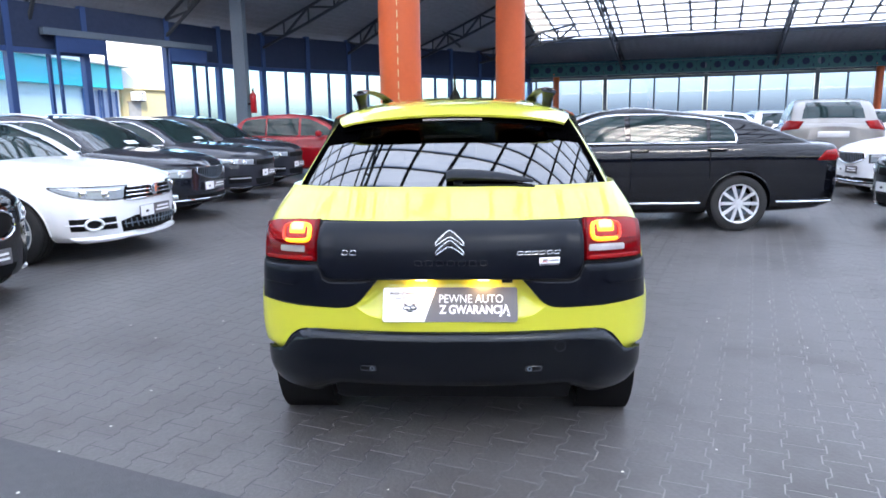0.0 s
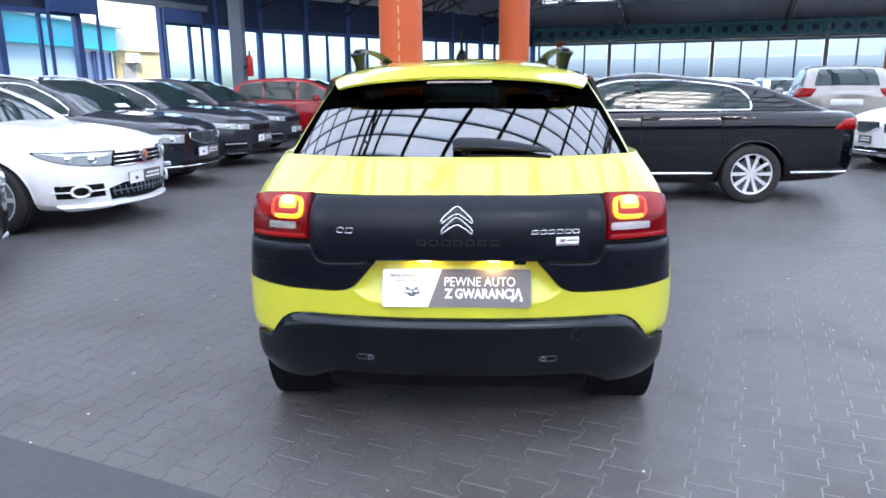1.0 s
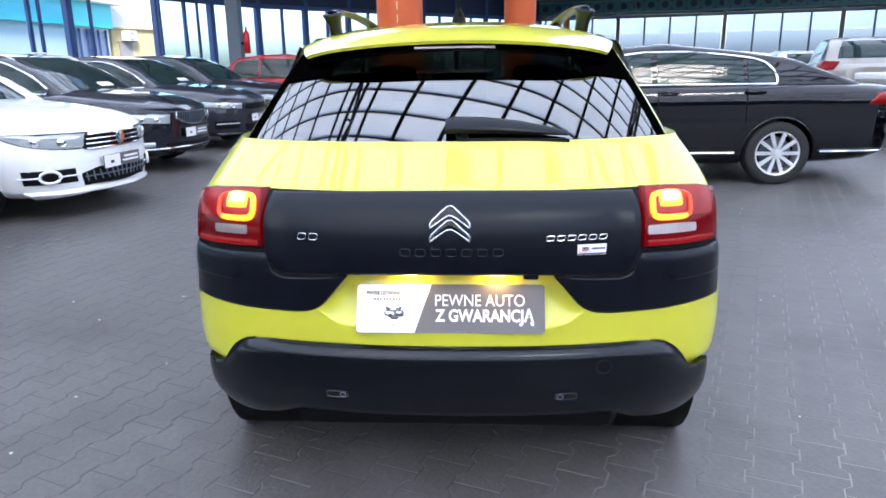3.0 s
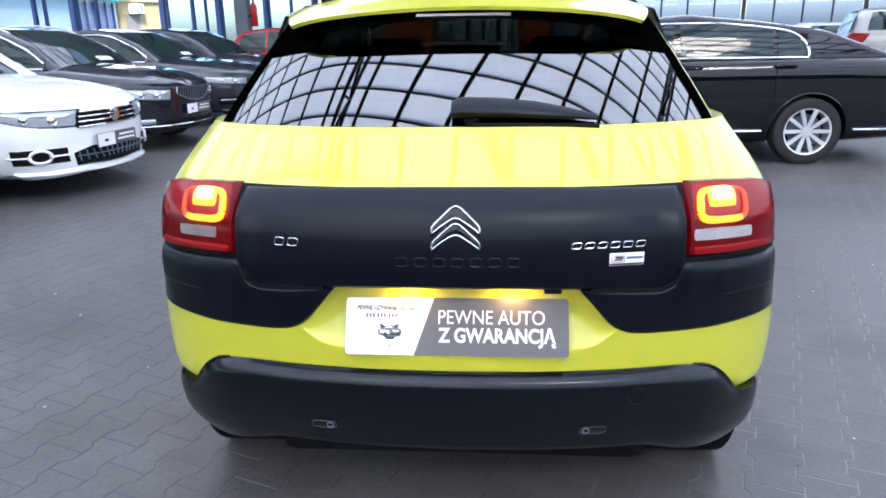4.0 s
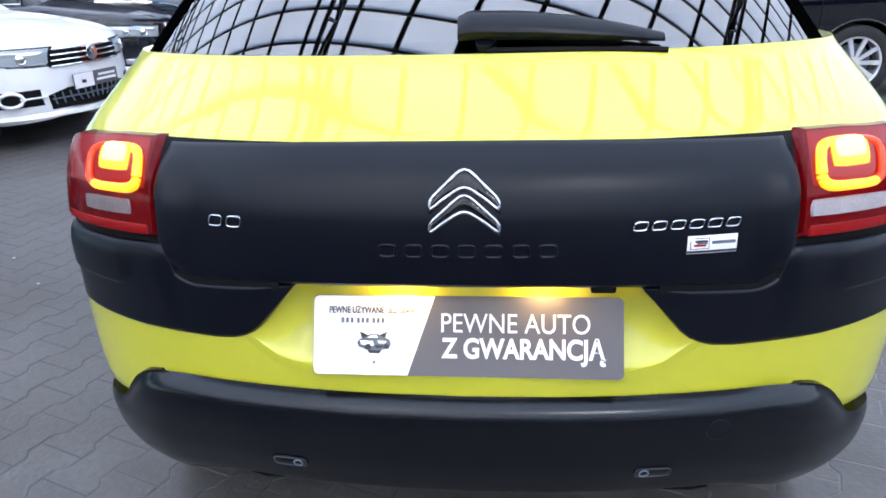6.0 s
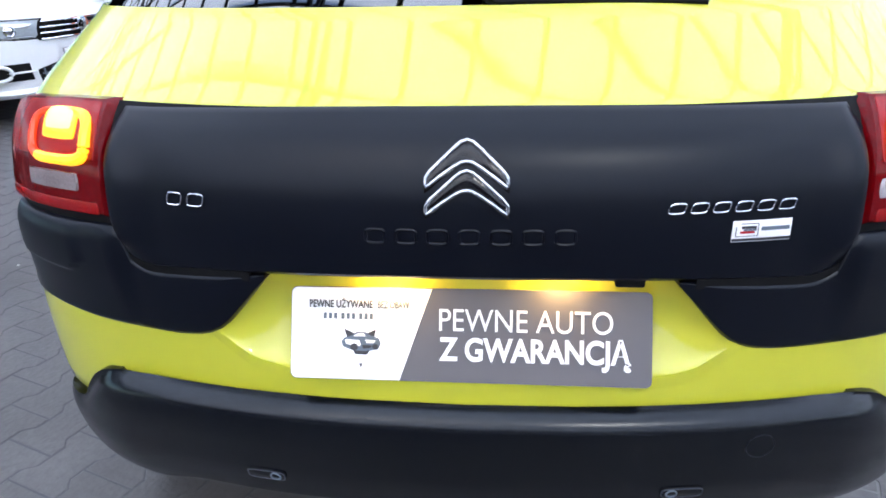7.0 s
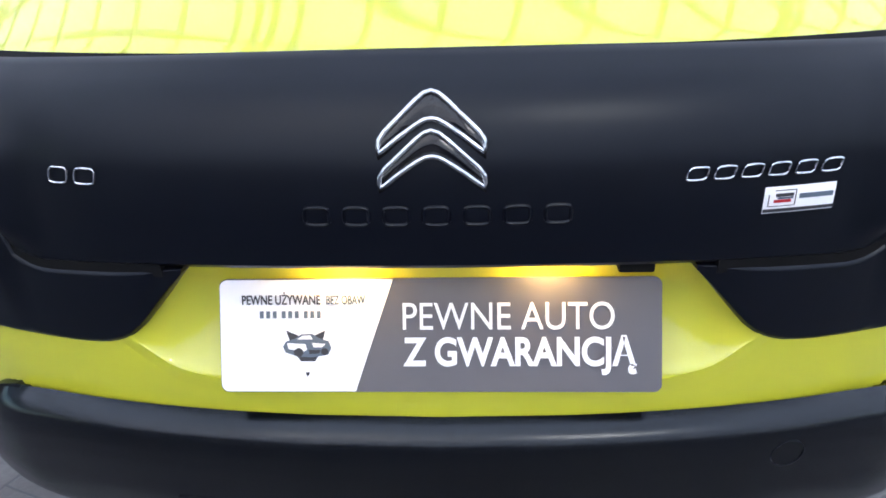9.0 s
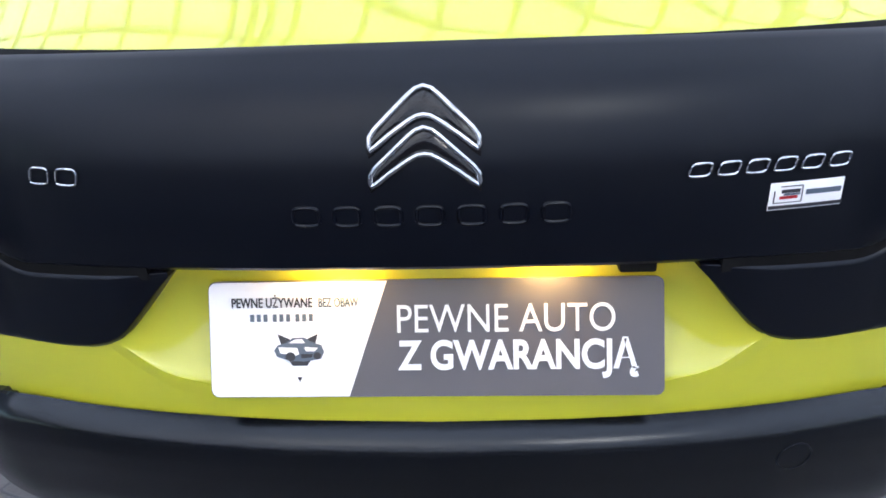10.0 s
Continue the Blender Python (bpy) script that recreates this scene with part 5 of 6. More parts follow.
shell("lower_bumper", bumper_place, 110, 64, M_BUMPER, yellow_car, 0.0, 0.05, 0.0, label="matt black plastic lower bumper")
part("underbody", box_bm(bmesh.new(), (-0.50, 0.24, 0.175), (0.50, 3.9, 0.30), 0.05), M_DARK, yellow_car)
for s in (-1, 1):
    part("wheel_liner", lathe([(-0.12, 0.36), (0.12, 0.36)], 32), M_DARK, yellow_car).matrix_basis = pose(s * 0.67, 0.765, 0.315)
    for yc, r in WHEELS:
        wheel(yellow_car, (s * 0.678, yc, r), r, 0.21, 0.205, 7, s)
    ring = [(s * -0.014 + s * flank_x(0.765 + 0.385 * math.cos(a), 0.315 + 0.385 * math.sin(a)), 0.765 + 0.385 * math.cos(a), 0.315 + 0.39 * math.sin(a)) for a in np.linspace(0.0, 2.45, 30)]
    part("arch_cladding", tube(ring, 0.014, sides=8), M_BLACKPLASTIC, yellow_car)
    part("side_bump", box_bm(bmesh.new(), (s * 0.770, 1.3, 0.42), (s * 0.822, 2.85, 0.72), 0.010), M_BLACKPLASTIC, yellow_car, "black air-cushioned side panel")

# rear lamps
for s in (-1, 1):
    lz0 = curve([(0.50, 0.792), (0.74, 0.786), (0.80, 0.786)])
    lz1 = curve([(0.50, 0.953), (0.60, 0.951), (0.70, 0.943), (0.74, 0.932), (0.80, 0.895)])
    def lamp_spot(x, v, s=s, lz0=lz0, lz1=lz1):
        return on_body(s * x, mix(lz0(x), lz1(x), v))
    def lamp_area(x0, x1, v0, v1):
        return lambda u, v: lamp_spot(mix(x0, x1, u), mix(v0, v1, v))
    lamp = shell("rear_lamp", lamp_area(0.5105, 0.757, 0, 1), 26, 16, M_DARKRED, yellow_car, 0.0145, 0.03, 0.007, label="square red rear lamp, lit")
    nrm = Vector((s * 0.42, -0.9, 0.1)).normalized()
    def up(x, v, o):
        return Vector(lamp_spot(x, v)) + nrm * o
    def soft_area(x0, x1, v0, v1, k):
        """A patch of the lamp with rounded corners: k is 0 for a square and 1 for an oval."""
        def place(u, v):
            c, q = 2 * u - 1, 2 * v - 1
            a, b = mix(c, c * math.sqrt(1 - q * q / 2), k), mix(q, q * math.sqrt(1 - c * c / 2), k)
            return lamp_spot(mix(x0, x1, (a + 1) / 2), mix(v0, v1, (b + 1) / 2))
        return place
    shell("upper_lens", soft_area(0.516, 0.738, 0.46, 0.965, 0.15), 22, 12, M_REDLENS, lamp, 0.0155, 0.004, 0.006, label="bright red lens round the light guide")
    shell("inner_lens", soft_area(0.543, 0.648, 0.52, 0.89, 0.5), 16, 10, M_LITLENS, lamp, 0.0175, 0.004, 0.006)
    shell("lower_lens", soft_area(0.516, 0.746, 0.025, 0.175, 0.12), 16, 6, M_REDLENS, lamp, 0.0165, 0.004, 0.006)
    shell("reverse_lens", soft_area(0.518 if s > 0 else 0.553, 0.682 if s > 0 else 0.674, 0.205, 0.425, 0.25), 14, 6, M_CLEARLENS if s > 0 else M_SMOKELENS, lamp, 0.0175, 0.004, 0.006, label="clear reversing lens")
    def guide(a0, a1, n):
        out = []
        for a in np.linspace(radians(a0), radians(a1), n):
            c, q = math.cos(a), math.sin(a)
            c, q = math.copysign(abs(c) ** 0.5, c), math.copysign(abs(q) ** 0.5, q)
            out.append(up(0.596 + 0.057 * c, 0.70 + 0.19 * q, 0.019))
        return out
    part("light_ring", tube(guide(88, 305, 60), lambda t: 0.0088 - 0.0016 * abs(2 * t - 1) ** 3, sides=8), M_GLOW, lamp, "glowing amber light guide")
    part("dim_guide", tube(guide(305, 448, 44), 0.0066, sides=8), M_EMBER, lamp, "dim red end of the light guide")
    core = shell("light_core", soft_area(0.556, 0.634, 0.615, 0.885, 0.45), 14, 10, M_GLOW, lamp, 0.0205, 0.004, 0.008, label="glowing lamp core")
    shell("core_lens", soft_area(0.563, 0.627, 0.685, 0.88, 0.6), 12, 8, M_GLOWCORE, core, 0.0225, 0.004, 0.008, label="pale yellow heart of the lamp")

# rear window, spoiler, roof
def GY(s):
    return 0.300 + 0.480 * s + 0.020 * s * s


def GZ(s):
    return 1.060 + 0.370 * s - 0.048 * s * s


def GW(s):
    return 0.640 - 0.135 * s


def rear_glass(x, s, wide=1.0):
    w = GW(s)
    return (x, GY(s) + mix(0.135, 0.085, s) * (0.35 * (abs(x) / w) ** 2 + 0.65 * (abs(x) / w) ** 4), GZ(s) - 0.012 * (x / w) ** 2)


def glass_area(k, s0=0.0, s1=1.0):
    return lambda u, v: rear_glass((2 * u - 1) * GW(mix(s0, s1, v)) * k, mix(s0, s1, v))


shell("rear_window", glass_area(0.998, 0.005, 0.98), 72, 36, M_CARGLASS, yellow_car, 0.004, 0.004, 0.0, label="dark tinted rear window with wiper")
for s in (-1, 1):
    shell("window_border", lambda u, v, s=s: rear_glass(s * GW(v * 0.98) * mix(0.972, 1.015, u), v * 0.98), 6, 24, M_WINDOWBLACK, yellow_car, 0.007, 0.006, 0.0, label="black printed window edge")
    def pillar(u, v, s=s):
        t = v
        x0, y0, z0 = rear_glass(s * GW(t) * 1.02, t)
        return (x0 + s * 0.055 * u * (1 - 0.25 * t), y0 + 0.30 * u ** 1.4, z0 - 0.004 + 0.012 * u)
    shell("rear_pillar", pillar, 8, 16, M_YELLOW, yellow_car, 0.004, 0.02, 0.004)

# black patches painted for the spoiler's dark reflection in the glass's upper corners
for s in (-1, 1):
    def dark_reflection_patch(u, v, s=s):
        q = mix(0.74, 1.0, u)
        t = mix(0.50 + 0.05 * (1 - u), 0.99, v)
        return rear_glass(s * GW(t) * q, t)
    shell("window_border", dark_reflection_patch, 24, 24, M_WINDOWBLACK, yellow_car, 0.009, 0.004, 0.0, label="black patch for the dark reflection in the window's upper corner")
ROOF = soft([(0.600, 1.349), (0.64, 1.372), (0.75, 1.405), (0.95, 1.427), (1.3, 1.448), (1.8, 1.458), (2.3, 1.445), (2.6, 1.41), (2.9, 1.27), (3.15, 1.06)], 300, 9)


def roof_half(y):
    return curve([(0.600, 0.500), (0.66, 0.520), (0.75, 0.535), (1.0, 0.560), (2.2, 0.59), (2.6, 0.60), (3.15, 0.66)])(y)


def roof_place(u, v):
    y = 0.60 + 2.03 * v ** 1.25
    w = roof_half(y)
    x = (2 * u - 1) * w
    q = abs(x) / w
    rear = max(0, 1 - (y - 0.6) / 0.5)
    return (x, y + (0.012 * q ** 2.5 + 0.05 * q ** 10) * rear, ROOF(y) - mix(0.045, 0.034, rear) * q ** 2 - mix(0.04, 0.010, rear) * q ** 8)


roof = shell("roof", roof_place, 36, 44, M_YELLOW, yellow_car, 0.0, 0.010, 0.0, centre=(0, 1.5, 0.5), label="yellow roof with a spoiler lip")
shell("spoiler_underside", lambda u, v: ((2 * u - 1) * mix(0.495, 0.535, v), mix(0.574, 0.95, v) + (0.012 * (2 * u - 1) ** 2 + 0.085 * (2 * u - 1) ** 6) * (1 - v), mix(1.326, 1.385, v) - mix(0.042, 0.03, v) * (2 * u - 1) ** 2), 16, 6, M_WINDOWBLACK, yellow_car, 0.0, 0.004, 0.0, label="black underside of the spoiler")
part("brake_light", tube([(x, 0.612 + 0.03 * x * x, 1.330) for x in np.linspace(-0.13, 0.13, 9)], 0.008, sides=8), M_SMOKELENS, roof, "high-level brake lamp, unlit")
for s in (-1, 1):
    def side_glass(u, v, s=s):
        y = mix(0.86, 2.95, u)
        z = mix(1.05, min(ROOF(y) - 0.07, 1.40), v)
        return (s * mix(0.715, roof_half(y) * 0.985, max(0, (z - 1.05) / 0.36)), y, z)
    shell("side_window", side_glass, 24, 6, M_CARGLASS, yellow_car, 0.0, 0.01, 0.0, centre=(0, 1.8, 0.9))
    # arched roof rail: a blunt post at the back, a band that sweeps forward and down to the roof
    pts = [(s * mix(0.452, 0.458, t), mix(0.895, 1.98, t), mix(1.466, 1.458, t) + 0.018 * math.sin(math.pi * t) ** 0.7) for t in np.linspace(0, 1, 30)]
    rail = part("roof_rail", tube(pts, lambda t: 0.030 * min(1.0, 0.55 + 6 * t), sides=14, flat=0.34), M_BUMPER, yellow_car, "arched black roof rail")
    for y, tall, wide in ((0.925, 0.96, 0.86), (1.96, 0.9, 0.8)):
        post = lathe([(-0.02, 0.027), (0.02, 0.028), (0.045, 0.032), (0.060, 0.040), (0.066, 0.043), (0.072, 0.041), (0.076, 0.0)], 24, "Z")
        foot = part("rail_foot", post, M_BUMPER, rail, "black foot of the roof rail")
        foot.matrix_basis = pose(s * 0.445, y, 1.397 if y < 1.5 else 1.390, 10 if y < 1.5 else -10, s * 7, 0) @ Matrix.Diagonal((wide, 1.3 * wide, tall, 1.0))
part("antenna", tube([(0, 1.10, 1.43), (0, 1.08, 1.47), (0, 1.03, 1.555)], lambda t: mix(0.014, 0.003, t), sides=8), M_DARK, yellow_car)
bm = bmesh.new()
lathe([(0, 0.03), (0.02, 0.024), (0.045, 0.012), (0.05, 0)], 16, "Z", bm)
part("antenna_base", bm, M_DARK, yellow_car).matrix_basis = pose(0, 1.10, 1.432)
# windscreen
shell("windscreen", lambda u, v: ((2 * u - 1) * mix(0.60, 0.66, v), mix(2.62, 3.14, v), mix(1.40, 1.06, v) - 0.03 * (2 * u - 1) ** 2), 12, 8, M_GREENGLASS, yellow_car, 0.0, 0.01, 0.0)

# cabin, dimly seen through the rear window
part("rear_seat", box_bm(bmesh.new(), (-0.55, 0.98, 0.6), (0.55, 1.12, 1.12), 0.05), M_INTERIOR, yellow_car)
part("cargo_floor", box_bm(bmesh.new(), (-0.55, 0.3, 0.7), (0.55, 1.0, 0.73)), M_INTERIOR, yellow_car)
for x in (-0.36, 0, 0.36):
    part("headrest", box_bm(bmesh.new(), (x - 0.11, 1.0, 1.12), (x + 0.11, 1.1, 1.25), 0.04), M_INTERIOR, yellow_car)
for x in (-0.36, 0.36):
    part("front_seat", box_bm(bmesh.new(), (x - 0.24, 1.85, 0.5), (x + 0.24, 2.0, 1.1), 0.06), M_INTERIOR, yellow_car)
    part("headrest", box_bm(bmesh.new(), (x - 0.12, 1.86, 1.1), (x + 0.12, 1.98, 1.27), 0.045), M_INTERIOR, yellow_car)

# wiper
wip = bmesh.new()
def wipe(x, o, s=0.05):
    p = Vector(rear_glass(x, s))
    return p + Vector((0, -0.65, 0.76)) * o
def wiper_section(t):
    """One section across the moulded wiper arm: low along the window's foot, its back tapering to the tip."""
    x = mix(-0.018, 0.335, t)
    tall = curve([(0, 0.050), (0.06, 0.058), (0.3, 0.058), (0.6, 0.048), (0.85, 0.030), (1, 0.018)])(t)
    thick = curve([(0, 0.026), (0.05, 0.034), (0.4, 0.030), (0.8, 0.018), (1, 0.008)])(t)
    low = curve([(0, 0.026), (0.6, 0.024), (1, 0.022)])(t)
    out = []
    for k in range(14):
        a = math.tau * k / 14
        c, q = math.copysign(abs(math.cos(a)) ** 0.7, math.cos(a)), math.copysign(abs(math.sin(a)) ** 0.7, math.sin(a))
        out.append(wipe(x, 0.014 + thick * (0.5 + 0.5 * q), low + tall * (0.5 + 0.5 * c) / 0.60))
    return out


loops = [[wip.verts.new(p) for p in wiper_section(t)] for t in np.linspace(0, 1, 30)]
for A, B in zip(loops, loops[1:]):
    for k in range(14):
        wip.faces.new((A[k], A[(k + 1) % 14], B[(k + 1) % 14], B[k]))
wip.faces.new(loops[0][::-1])
wip.faces.new(loops[-1])
bmesh.ops.recalc_face_normals(wip, faces=wip.faces)
wiper = part("wiper_arm", wip, M_BLACKPLASTIC, yellow_car, "black moulded rear wiper lying along the window's foot")
part("wiper_pivot", tube([wipe(0.03, -0.005, 0.035), wipe(0.03, 0.02, 0.035)], 0.018, sides=14), M_BLACKPLASTIC, wiper)
part("blade", tube([wipe(0.03, 0.008, 0.008), wipe(0.15, 0.008, 0.008), wipe(0.34, 0.008, 0.002)], 0.006, sides=6), M_DARK, wiper)

# number plate card, tilted back
PLATE = Matrix.Translation((0, 0.060, 0.567)) @ pose(0, 0, 0, 66.5, 0, 0)


PH = 0.135
def rounded(points, low, high, bm=None):
    """A thin plate over a flat outline."""
    bm = bm or bmesh.new()
    rows_v = [[bm.verts.new((x, y, z)) for x, y in points] for z in (low, high)]
    n = len(points)
    bm.faces.new(rows_v[0][::-1])
    bm.faces.new(rows_v[1])
    for i in range(n):
        bm.faces.new((rows_v[0][i], rows_v[0][(i + 1) % n], rows_v[1][(i + 1) % n], rows_v[1][i]))
    return bm


def turn(cx, cy, r, a0):
    return [(cx + r * math.cos(radians(a0 + q)), cy + r * math.sin(radians(a0 + q))) for q in (0, 22, 45, 68, 90)]


# dark slab added over the body's yellow top, to keep the cabin dark
cabin_slab = part("dark_cabin_slab", rounded([(-0.33, 0.36), (0.33, 0.36), (0.58, 0.52), (0.60, 2.7), (-0.60, 2.7), (-0.58, 0.52)], 1.0665, 1.080), M_INTERIOR, yellow_car)
R = 0.009
card = part("plate_card", rounded(turn(0.26 - R, R, R, 270) + turn(0.26 - R, PH - R, R, 0) + turn(-0.26 + R, PH - R, R, 90) + turn(-0.26 + R, R, R, 180), -0.006, 0.002), M_PLATEGREY, yellow_car, "dealer card, white at one end and dark grey")
card.matrix_basis = PLATE
e = 0.259
part("white_field", rounded([(-0.098, 0.001), (-0.052, PH - 0.001)] + turn(-e + R, PH - 0.001 - R, R, 90) + turn(-e + R, 0.001 + R, R, 180), 0.0022, 0.0032), M_PLATEWHITE, card)


def lettering(text, size, x, y, material, parent, o=0.0045, width=None, bold=0.0, name="lettering"):
    """Raised lettering in the plane of its parent."""
    cu = bpy.data.curves.new(name, "FONT")
    cu.body, cu.size, cu.extrude, cu.offset = text, size, 0.0004, bold
    tmp = bpy.data.objects.new(name, cu)
    scene.collection.objects.link(tmp)
    bpy.context.view_layer.update()
    me = bpy.data.meshes.new_from_object(tmp.evaluated_get(bpy.context.evaluated_depsgraph_get()))
    bpy.data.objects.remove(tmp)
    xs = np.empty(len(me.vertices) * 3)
    me.vertices.foreach_get("co", xs)
    xs = xs.reshape(-1, 3)
    k = width / (xs[:, 0].max() - xs[:, 0].min()) if width else 1.0
    xs[:, 0] = (xs[:, 0] - xs[:, 0].min()) * k + x
    xs[:, 1] += y
    xs[:, 2] += o
    me.vertices.foreach_set("co", xs.ravel())
    me.materials.clear()
    me.materials.append(material)
    return add(name, me, parent)


lettering("PEWNE AUTO", 0.046, -0.041, 0.0745, M_PLATEWHITE, card, width=0.246)
lettering("Z GWARANCJĄ", 0.046, -0.041, 0.0325, M_PLATEWHITE, card, width=0.272, bold=0.0013)
lettering("PEWNE UŻYWANE", 0.0155, -0.232, 0.105, M_INK, card, width=0.094, bold=0.0003)
lettering("BEZ OBAW", 0.0150, -0.131, 0.105, M_GREYINK, card, width=0.046, bold=0.0002)
for k in range(9):
    x = -0.211 + 0.0078 * k + (0.003 if k > 2 else 0) + (0.003 if k > 5 else 0)
    part("number_bar", box_bm(bmesh.new(), (x, 0.0885, 0.0036), (x + 0.0045, 0.0970, 0.0044)), M_STEEL, card)

# emblem and marks on the tailgate panel


def proud(x, z, o):
    """A point o metres outside the tailgate panel."""
    a, b, c = Vector(on_body(x, z)), Vector(on_body(x + 0.004, z)), Vector(on_body(x, z + 0.004))
    n = (b - a).cross(c - a).normalized()
    if n.y > 0:
        n = -n
    v = (z - 0.72) / 0.235
    return a + n * (0.006 + 0.005 * math.sin(math.pi * min(1, v * 1.1)) + o)


for k, zt in enumerate((0.9145, 0.8825)):
    half = [(0.0, 0.0), (0.008, -0.0025), (0.016, -0.009), (0.030, -0.022), (0.048, -0.039), (0.0535, -0.047), (0.0545, -0.056), (0.053, -0.060), (0.048, -0.0565), (0.034, -0.045), (0.016, -0.0325), (0.007, -0.0275), (0.0, -0.0265)]
    half = [(x, z * 0.88) for x, z in half]
    path = half + [(-x, z) for x, z in half[-2:0:-1]]
    badge = part("chevron", tube([proud(x * 0.965 + 0.003, zt - 0.0022 + z * 0.955, 0.0052) for x, z in path], 0.0029, sides=10, closed=True, up=(0, 1, 0)), M_BADGE, panel, "chrome chevron emblem")
    bm = bmesh.new()
    tops = [(x, z) for x, z in half[:7]]
    lows = [(0.0, -0.0252), (0.007, -0.0275), (0.016, -0.0325), (0.030, -0.042), (0.048, -0.0565), (0.052, -0.059), (0.0535, -0.0595)]
    for sx in (-1, 1):
        rows_v = [[bm.verts.new(proud(sx * mix(a[0], b[0], f) + 0.003, zt + mix(a[1], b[1], f), 0.0025 + 0.0035 * math.sin(math.pi * min(1.0, f * 1.15)))) for a, b in zip(tops, lows)] for f in (0, 0.15, 0.3, 0.45, 0.6, 0.8, 1.0)]
        for A, B in zip(rows_v, rows_v[1:]):
            for q in range(6):
                bm.faces.new((A[q], A[q + 1], B[q + 1], B[q]))
    bmesh.ops.recalc_face_normals(bm, faces=bm.faces)
    part("infill", bm, M_GLOSSBLACK, badge, "gloss black face of the emblem")


def mark(x, z, w, h, lean, r, material, o, parent, name="mark"):
    """A plain slanted ring in place of a letter of a brand name."""
    path = []
    for a in np.linspace(0, math.tau, 21)[:-1]:
        c, q = math.cos(a), math.sin(a)
        c, q = math.copysign(abs(c) ** 0.5, c), math.copysign(abs(q) ** 0.5, q)
        path.append(proud(x + w / 2 * c + lean * h / 2 * q, z + h / 2 * q, o))
    return part(name, tube(path, r, sides=6, closed=True), material, parent)


for k in range(6):
    mark(0.266 + 0.0280 * k, 0.8335, 0.0205, 0.0125, 0.35, 0.0014, M_BADGE, 0.002, panel)
for x, w in ((-0.398, 0.022), (-0.366, 0.024)):
    mark(x, 0.835, w, 0.0165, 0.2, 0.0014, M_BADGE, 0.002, panel)
for k in range(7):
    mark(-0.117 + 0.041 * k, 0.7985, 0.026, 0.019, 0.0, 0.0022, M_BLACKPLASTIC, -0.0004, panel, "embossed_mark")

# sticker with plain bars
label = shell("sticker", lambda u, v: proud(mix(0.339, 0.416, u), mix(0.7865, 0.8145, v), 0.0), 8, 4, M_PLATEWHITE, panel, 0.0012, 0.001, 0.001, label="white dealer sticker with plain bars")
for x0, x1, z0, z1, m in ((0.3505, 0.3715, 0.7905, 0.7912, M_INK), (0.3565, 0.3790, 0.8068, 0.8075, M_INK), (0.3715, 0.3790, 0.7905, 0.7912, M_INK), (0.3785, 0.3793, 0.7912, 0.8068, M_INK), (0.3500, 0.3508, 0.7905, 0.8030, M_INK), (0.3575, 0.3765, 0.8005, 0.8040, M_INK), (0.3560, 0.3745, 0.7945, 0.7975, M_REDGEAR), (0.3600, 0.3765, 0.7980, 0.8000, M_STEEL), (0.3830, 0.4195, 0.7975, 0.8025, M_STEEL), (0.346, 0.423, 0.7846, 0.7880, M_INK)):
    shell("bar", lambda u, v, x0=x0, x1=x1, z0=z0, z1=z1: proud(mix(x0, x1, u) - 0.007, mix(z0, z1, v) + 0.0035, 0.0014), 4, 2, m, label, 0.0004, 0.0004, 0.0)

# plate lamps under the panel's lip, and the tailgate switch
for x in (-0.11, 0.13):
    part("plate_lamp", box_bm(bmesh.new(), (x - 0.022, 0.088, 0.7225), (x + 0.022, 0.104, 0.7275), 0.002), M_PLATELAMP, panel, "lit number-plate lamp")
    lamp = new("plate_light", bpy.data.lights.new("plate_light", "AREA"))
    lamp.data.shape, lamp.data.size, lamp.data.size_y = "RECTANGLE", 0.04, 0.012
    lamp.data.energy, lamp.data.color = 0.075, (1.0, 0.60, 0.18)
    lamp.matrix_world = look((x, 0.092, 0.7205), (x, 0.128, 0.690))
part("tailgate_switch", box_bm(bmesh.new(), (0.20, 0.070, 0.718), (0.24, 0.11, 0.734), 0.004), M_DARK, panel, "black tailgate switch")

# emblem of a small car on the card: plain shapes
EX, EY = -0.155, 0.055


def flat_shapes(name, shapes, low, material, parent, label=""):
    """Thin flat shapes printed on the card, one over another by their height."""
    bm = bmesh.new()
    for pts in shapes:
        pts = [(EX + x, EY + y) for x, y in pts]
        area = sum(p[0] * q[1] - q[0] * p[1] for p, q in zip(pts, pts[1:] + pts[:1]))
        rounded(pts if area > 0 else pts[::-1], low, low + 0.0004, bm)
    return part(name, bm, material, parent, label)


def disc(cx, cy, r):
    return [(cx + r * math.cos(a), cy + r * 0.9 * math.sin(a)) for a in np.linspace(0, math.tau, 15)[:-1]]


flat_shapes("emblem_mark", (((-0.025, 0.019), (-0.004, 0.010), (-0.013, -0.004), (-0.020, 0.004)), ((0.022, 0.019), (0.002, 0.010), (0.012, -0.004), (0.018, 0.004)), ((-0.012, -0.012), (0.013, -0.012), (0.009, -0.018), (-0.008, -0.018)), ((-0.003, -0.031), (0.003, -0.031), (0.0, -0.037))), 0.0034, M_INK, card)
emblem = flat_shapes("emblem", (((-0.029, 0.0), (-0.025, 0.006), (-0.015, 0.009), (-0.007, 0.0145), (0.006, 0.015), (0.014, 0.010), (0.026, 0.006), (0.029, -0.002), (0.025, -0.010), (0.006, -0.013), (-0.012, -0.012), (-0.026, -0.007)),), 0.0040, M_STEEL, card, "small grey car silhouette")
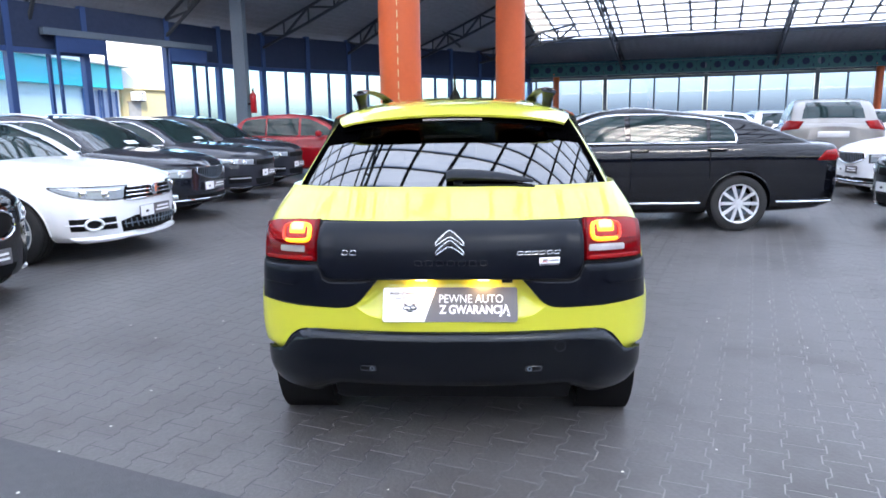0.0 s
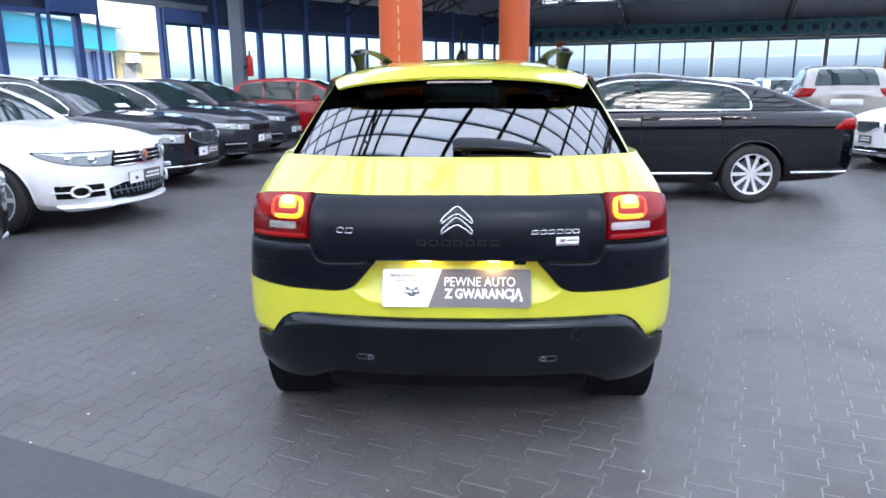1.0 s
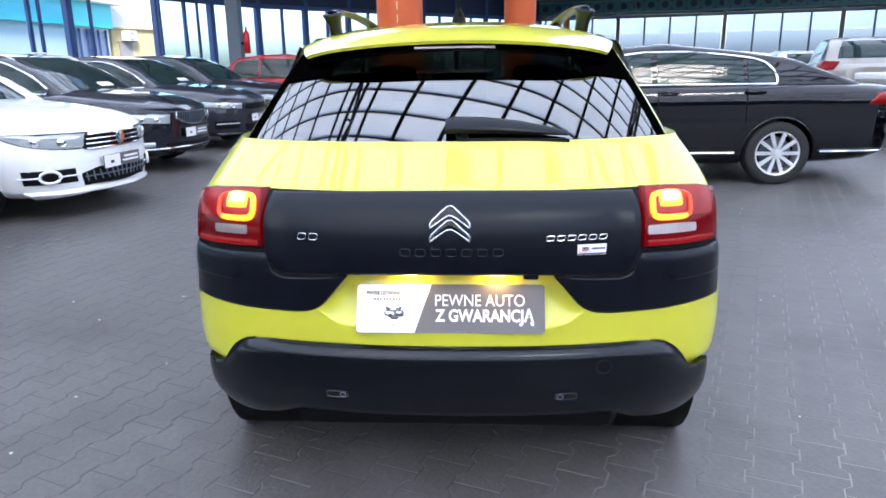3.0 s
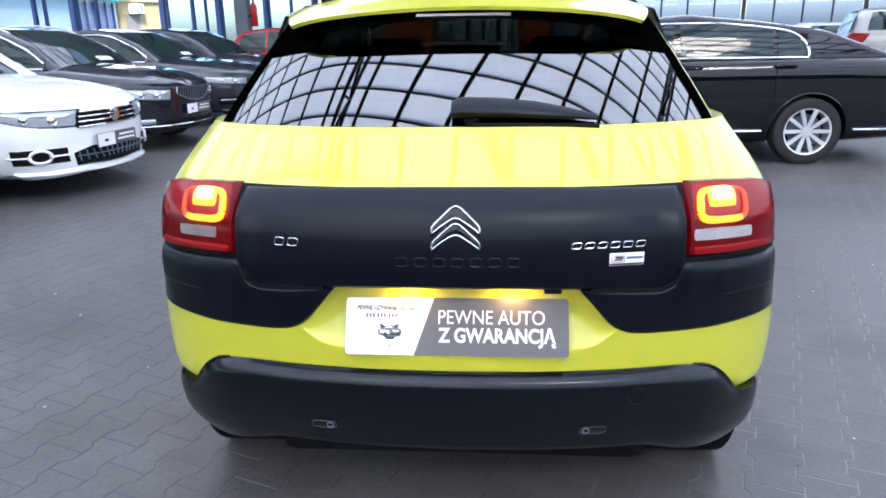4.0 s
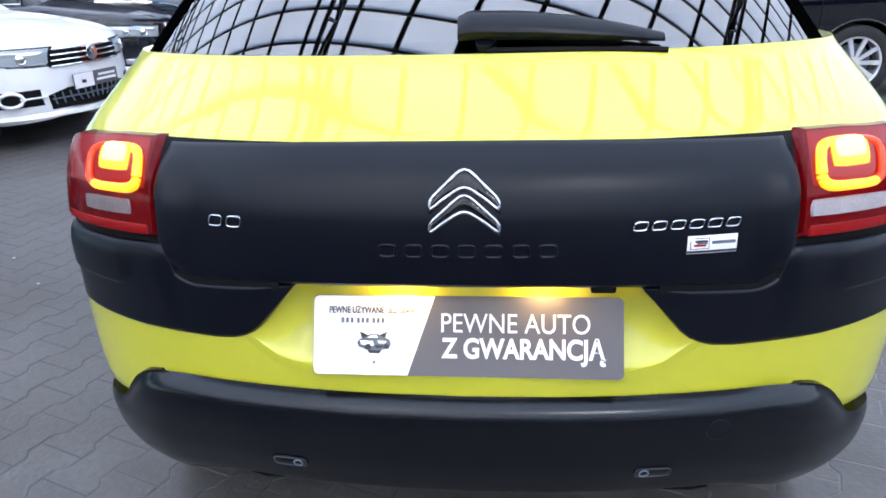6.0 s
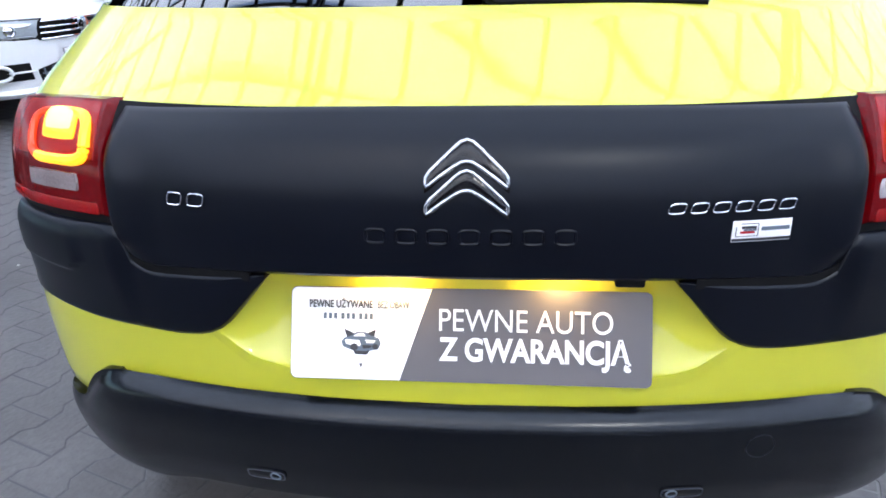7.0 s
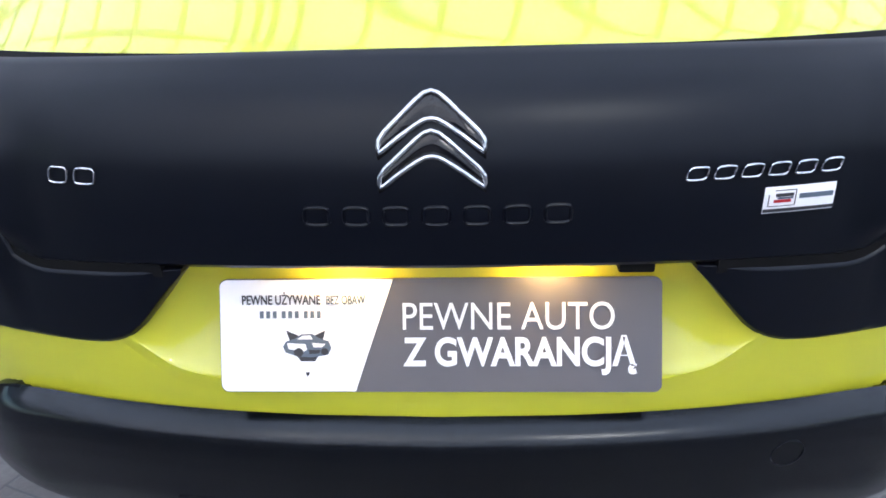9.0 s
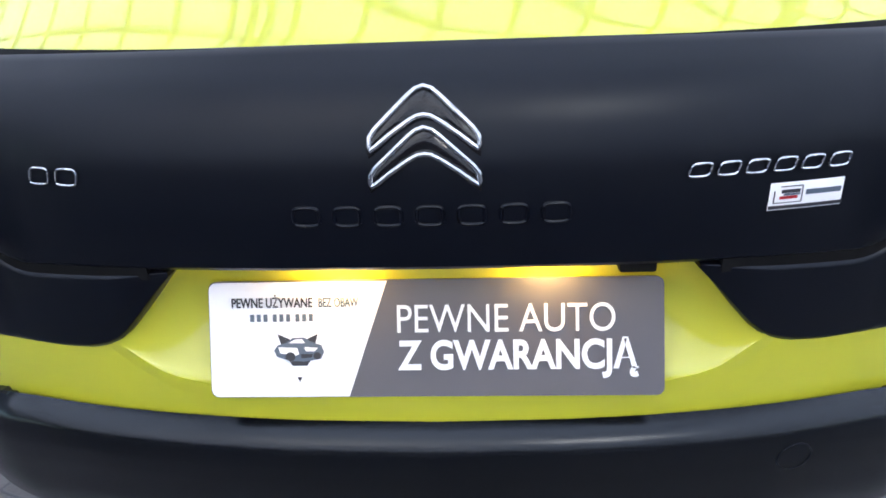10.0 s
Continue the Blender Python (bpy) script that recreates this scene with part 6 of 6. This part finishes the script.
flat_shapes("emblem_light", (((-0.012, 0.0085), (-0.005, 0.0128), (0.004, 0.0132), (0.007, 0.0085)), ((-0.024, 0.004), (-0.002, 0.003), (0.0, -0.004), (-0.004, -0.006), (-0.022, -0.003)), ((0.006, 0.004), (0.022, 0.003), (0.018, -0.001), (0.008, -0.001))), 0.0045, M_PLATEWHITE, emblem)
flat_shapes("emblem_dark", (disc(-0.010, -0.007, 0.0058), disc(0.021, -0.006, 0.0045), ((0.002, -0.004), (0.016, -0.004), (0.015, -0.008), (0.003, -0.009))), 0.0050, M_INK, emblem)

# bumper reflectors and towing-eye cover


def on_bumper(x, z, o):
    a, b, c = Vector(bumper_at(x, z)), Vector(bumper_at(x + 0.004, z)), Vector(bumper_at(x, z + 0.004))
    n = (b - a).cross(c - a).normalized()
    n = -n if n.y > 0 else n
    return a + n * o


for s in (-1, 1):
    rec = shell("reflector", lambda u, v, s=s: on_bumper(s * 0.322 + mix(-0.03, 0.03, u), mix(0.370, 0.389, v), 0.001), 8, 4, M_BLACK, yellow_car, 0.003, 0.004, 0.004, label="small dark reflector in the bumper")
    frame_path = [(s * 0.322 + 0.031 * math.copysign(abs(math.cos(a)) ** 0.4, math.cos(a)), 0.3795 + 0.0105 * math.copysign(abs(math.sin(a)) ** 0.4, math.sin(a))) for a in np.linspace(0, math.tau, 37)[:-1]]
    part("reflector_frame", tube([on_bumper(x, z, 0.003) for x, z in frame_path], 0.0011, sides=6, closed=True), M_GRAPHITE, rec)
    part("reflector_ring", tube([on_bumper(s * 0.322 + 0.016 * -s + 0.008 * math.cos(a), 0.3795 + 0.008 * math.sin(a), 0.004) for a in np.linspace(0, math.tau, 17)[:-1]], 0.0015, sides=6, closed=True), M_STEEL, rec)
part("tow_cover", tube([on_bumper(0.424 + 0.021 * math.cos(a), 0.468 + 0.021 * math.sin(a), 0.0002) for a in np.linspace(0, math.tau, 29)[:-1]], 0.0009, sides=6, closed=True), M_BLACKPLASTIC, yellow_car, "round towing-eye cover")

# ---- block paving ----
PITCH, LONG = 0.141, 0.2


def paver_outline(gap=0.0046):
    """An interlocking I-shaped concrete block, waist narrower than its ends."""
    a, b = 0.0585 - gap / 2, 0.0825 - gap / 2
    h = LONG / 2 - gap / 2
    half = [(b, -h), (b, -0.062), (a, -0.038), (a, 0.038), (b, 0.062), (b, h)]
    return half + [(-x, -y) for x, y in half]


def paver_verts(z=0.0, chamfer=0.0022, deep=0.011):
    out = paver_outline()
    top = [(x * (1 - chamfer / 0.08), y * (1 - chamfer / 0.1), z) for x, y in out]
    mid = [(x, y, z - chamfer * 0.6) for x, y in out]
    return top + mid


def paver_faces(k=0):
    n = 12
    return [[k + i for i in range(n)]] + [[k + i, k + n + i, k + n + (i + 1) % n, k + (i + 1) % n] for i in range(n)]


paving = tagged(new("paving"), "grey interlocking concrete block paving with sandy joints", "paving", kind="structure")
paving.rotation_euler = (0, 0, radians(-21))
one = bpy.data.meshes.new("paver")
one.from_pydata(paver_verts(), [], paver_faces())
one.materials.append(M_PAVER)
one.update()
rng = random.Random(4)
verts, faces = [], []
count = 0
for i in range(-62, 62):
    for j in range(-2, 78):
        x, y = i * PITCH, j * LONG + (LONG / 2 if i % 2 else 0) - 0.1
        z = rng.uniform(-0.0006, 0.0006)
        if -0.1 < x < 1.45 and -0.6 < y < 3.2 and count < 295:
            ob = add("paver", one, paving)
            ob.location, ob.rotation_euler = (x, y, z), (rng.uniform(-0.003, 0.003), rng.uniform(-0.003, 0.003), 0)
            count += 1
        else:
            k = len(verts)
            tx, ty = rng.uniform(-0.003, 0.003), rng.uniform(-0.003, 0.003)
            verts += [(x + a, y + b, z + c + a * tx + b * ty) for a, b, c in paver_verts()]
            faces += paver_faces(k)
add("pavers", mesh_of("pavers", verts, faces, M_PAVER, False), paving, kind="stuff")
bm = bmesh.new()
box_bm(bm, (-62 * PITCH - 0.06, -0.56, -0.0105), (61 * PITCH + 0.06, 15.6, -0.0013))
part("joint_filling", bm, M_SAND, paving, "pale sand in the joints")
slab = tagged(new("asphalt_strip"), "dark asphalt strip beside the block paving", "asphalt", kind="structure")
slab.rotation_euler = (0, 0, radians(-21))
part("asphalt", box_bm(bmesh.new(), (-9, -9.0, -0.0105), (9, -0.50, 0.0022)), M_ASPHALT, slab)

# scraps and dry leaf bits lying on the paving
bm = bmesh.new()
rng = random.Random(11)
for k in range(70):
    x, y = rng.uniform(-2.6, 2.4), rng.uniform(-1.2, 4.5)
    if abs(x) < 0.8 and y > 0.1:
        continue
    size, a0 = rng.uniform(0.004, 0.011), rng.uniform(0, math.tau)
    pts = [(x + size * rng.uniform(0.5, 1.0) * math.cos(a0 + q), y + size * rng.uniform(0.3, 0.8) * math.sin(a0 + q)) for q in (0.2, 1.4, 2.6, 3.7, 5.0)]
    rounded(pts, 0.0015, 0.0035, bm)
litter = tagged(part("litter", bm, mat("pale_scrap", (0.55, 0.53, 0.48), 0.8, vary=0.3), None), "pale scraps and dry leaf bits on the paving", "litter", kind="stuff")
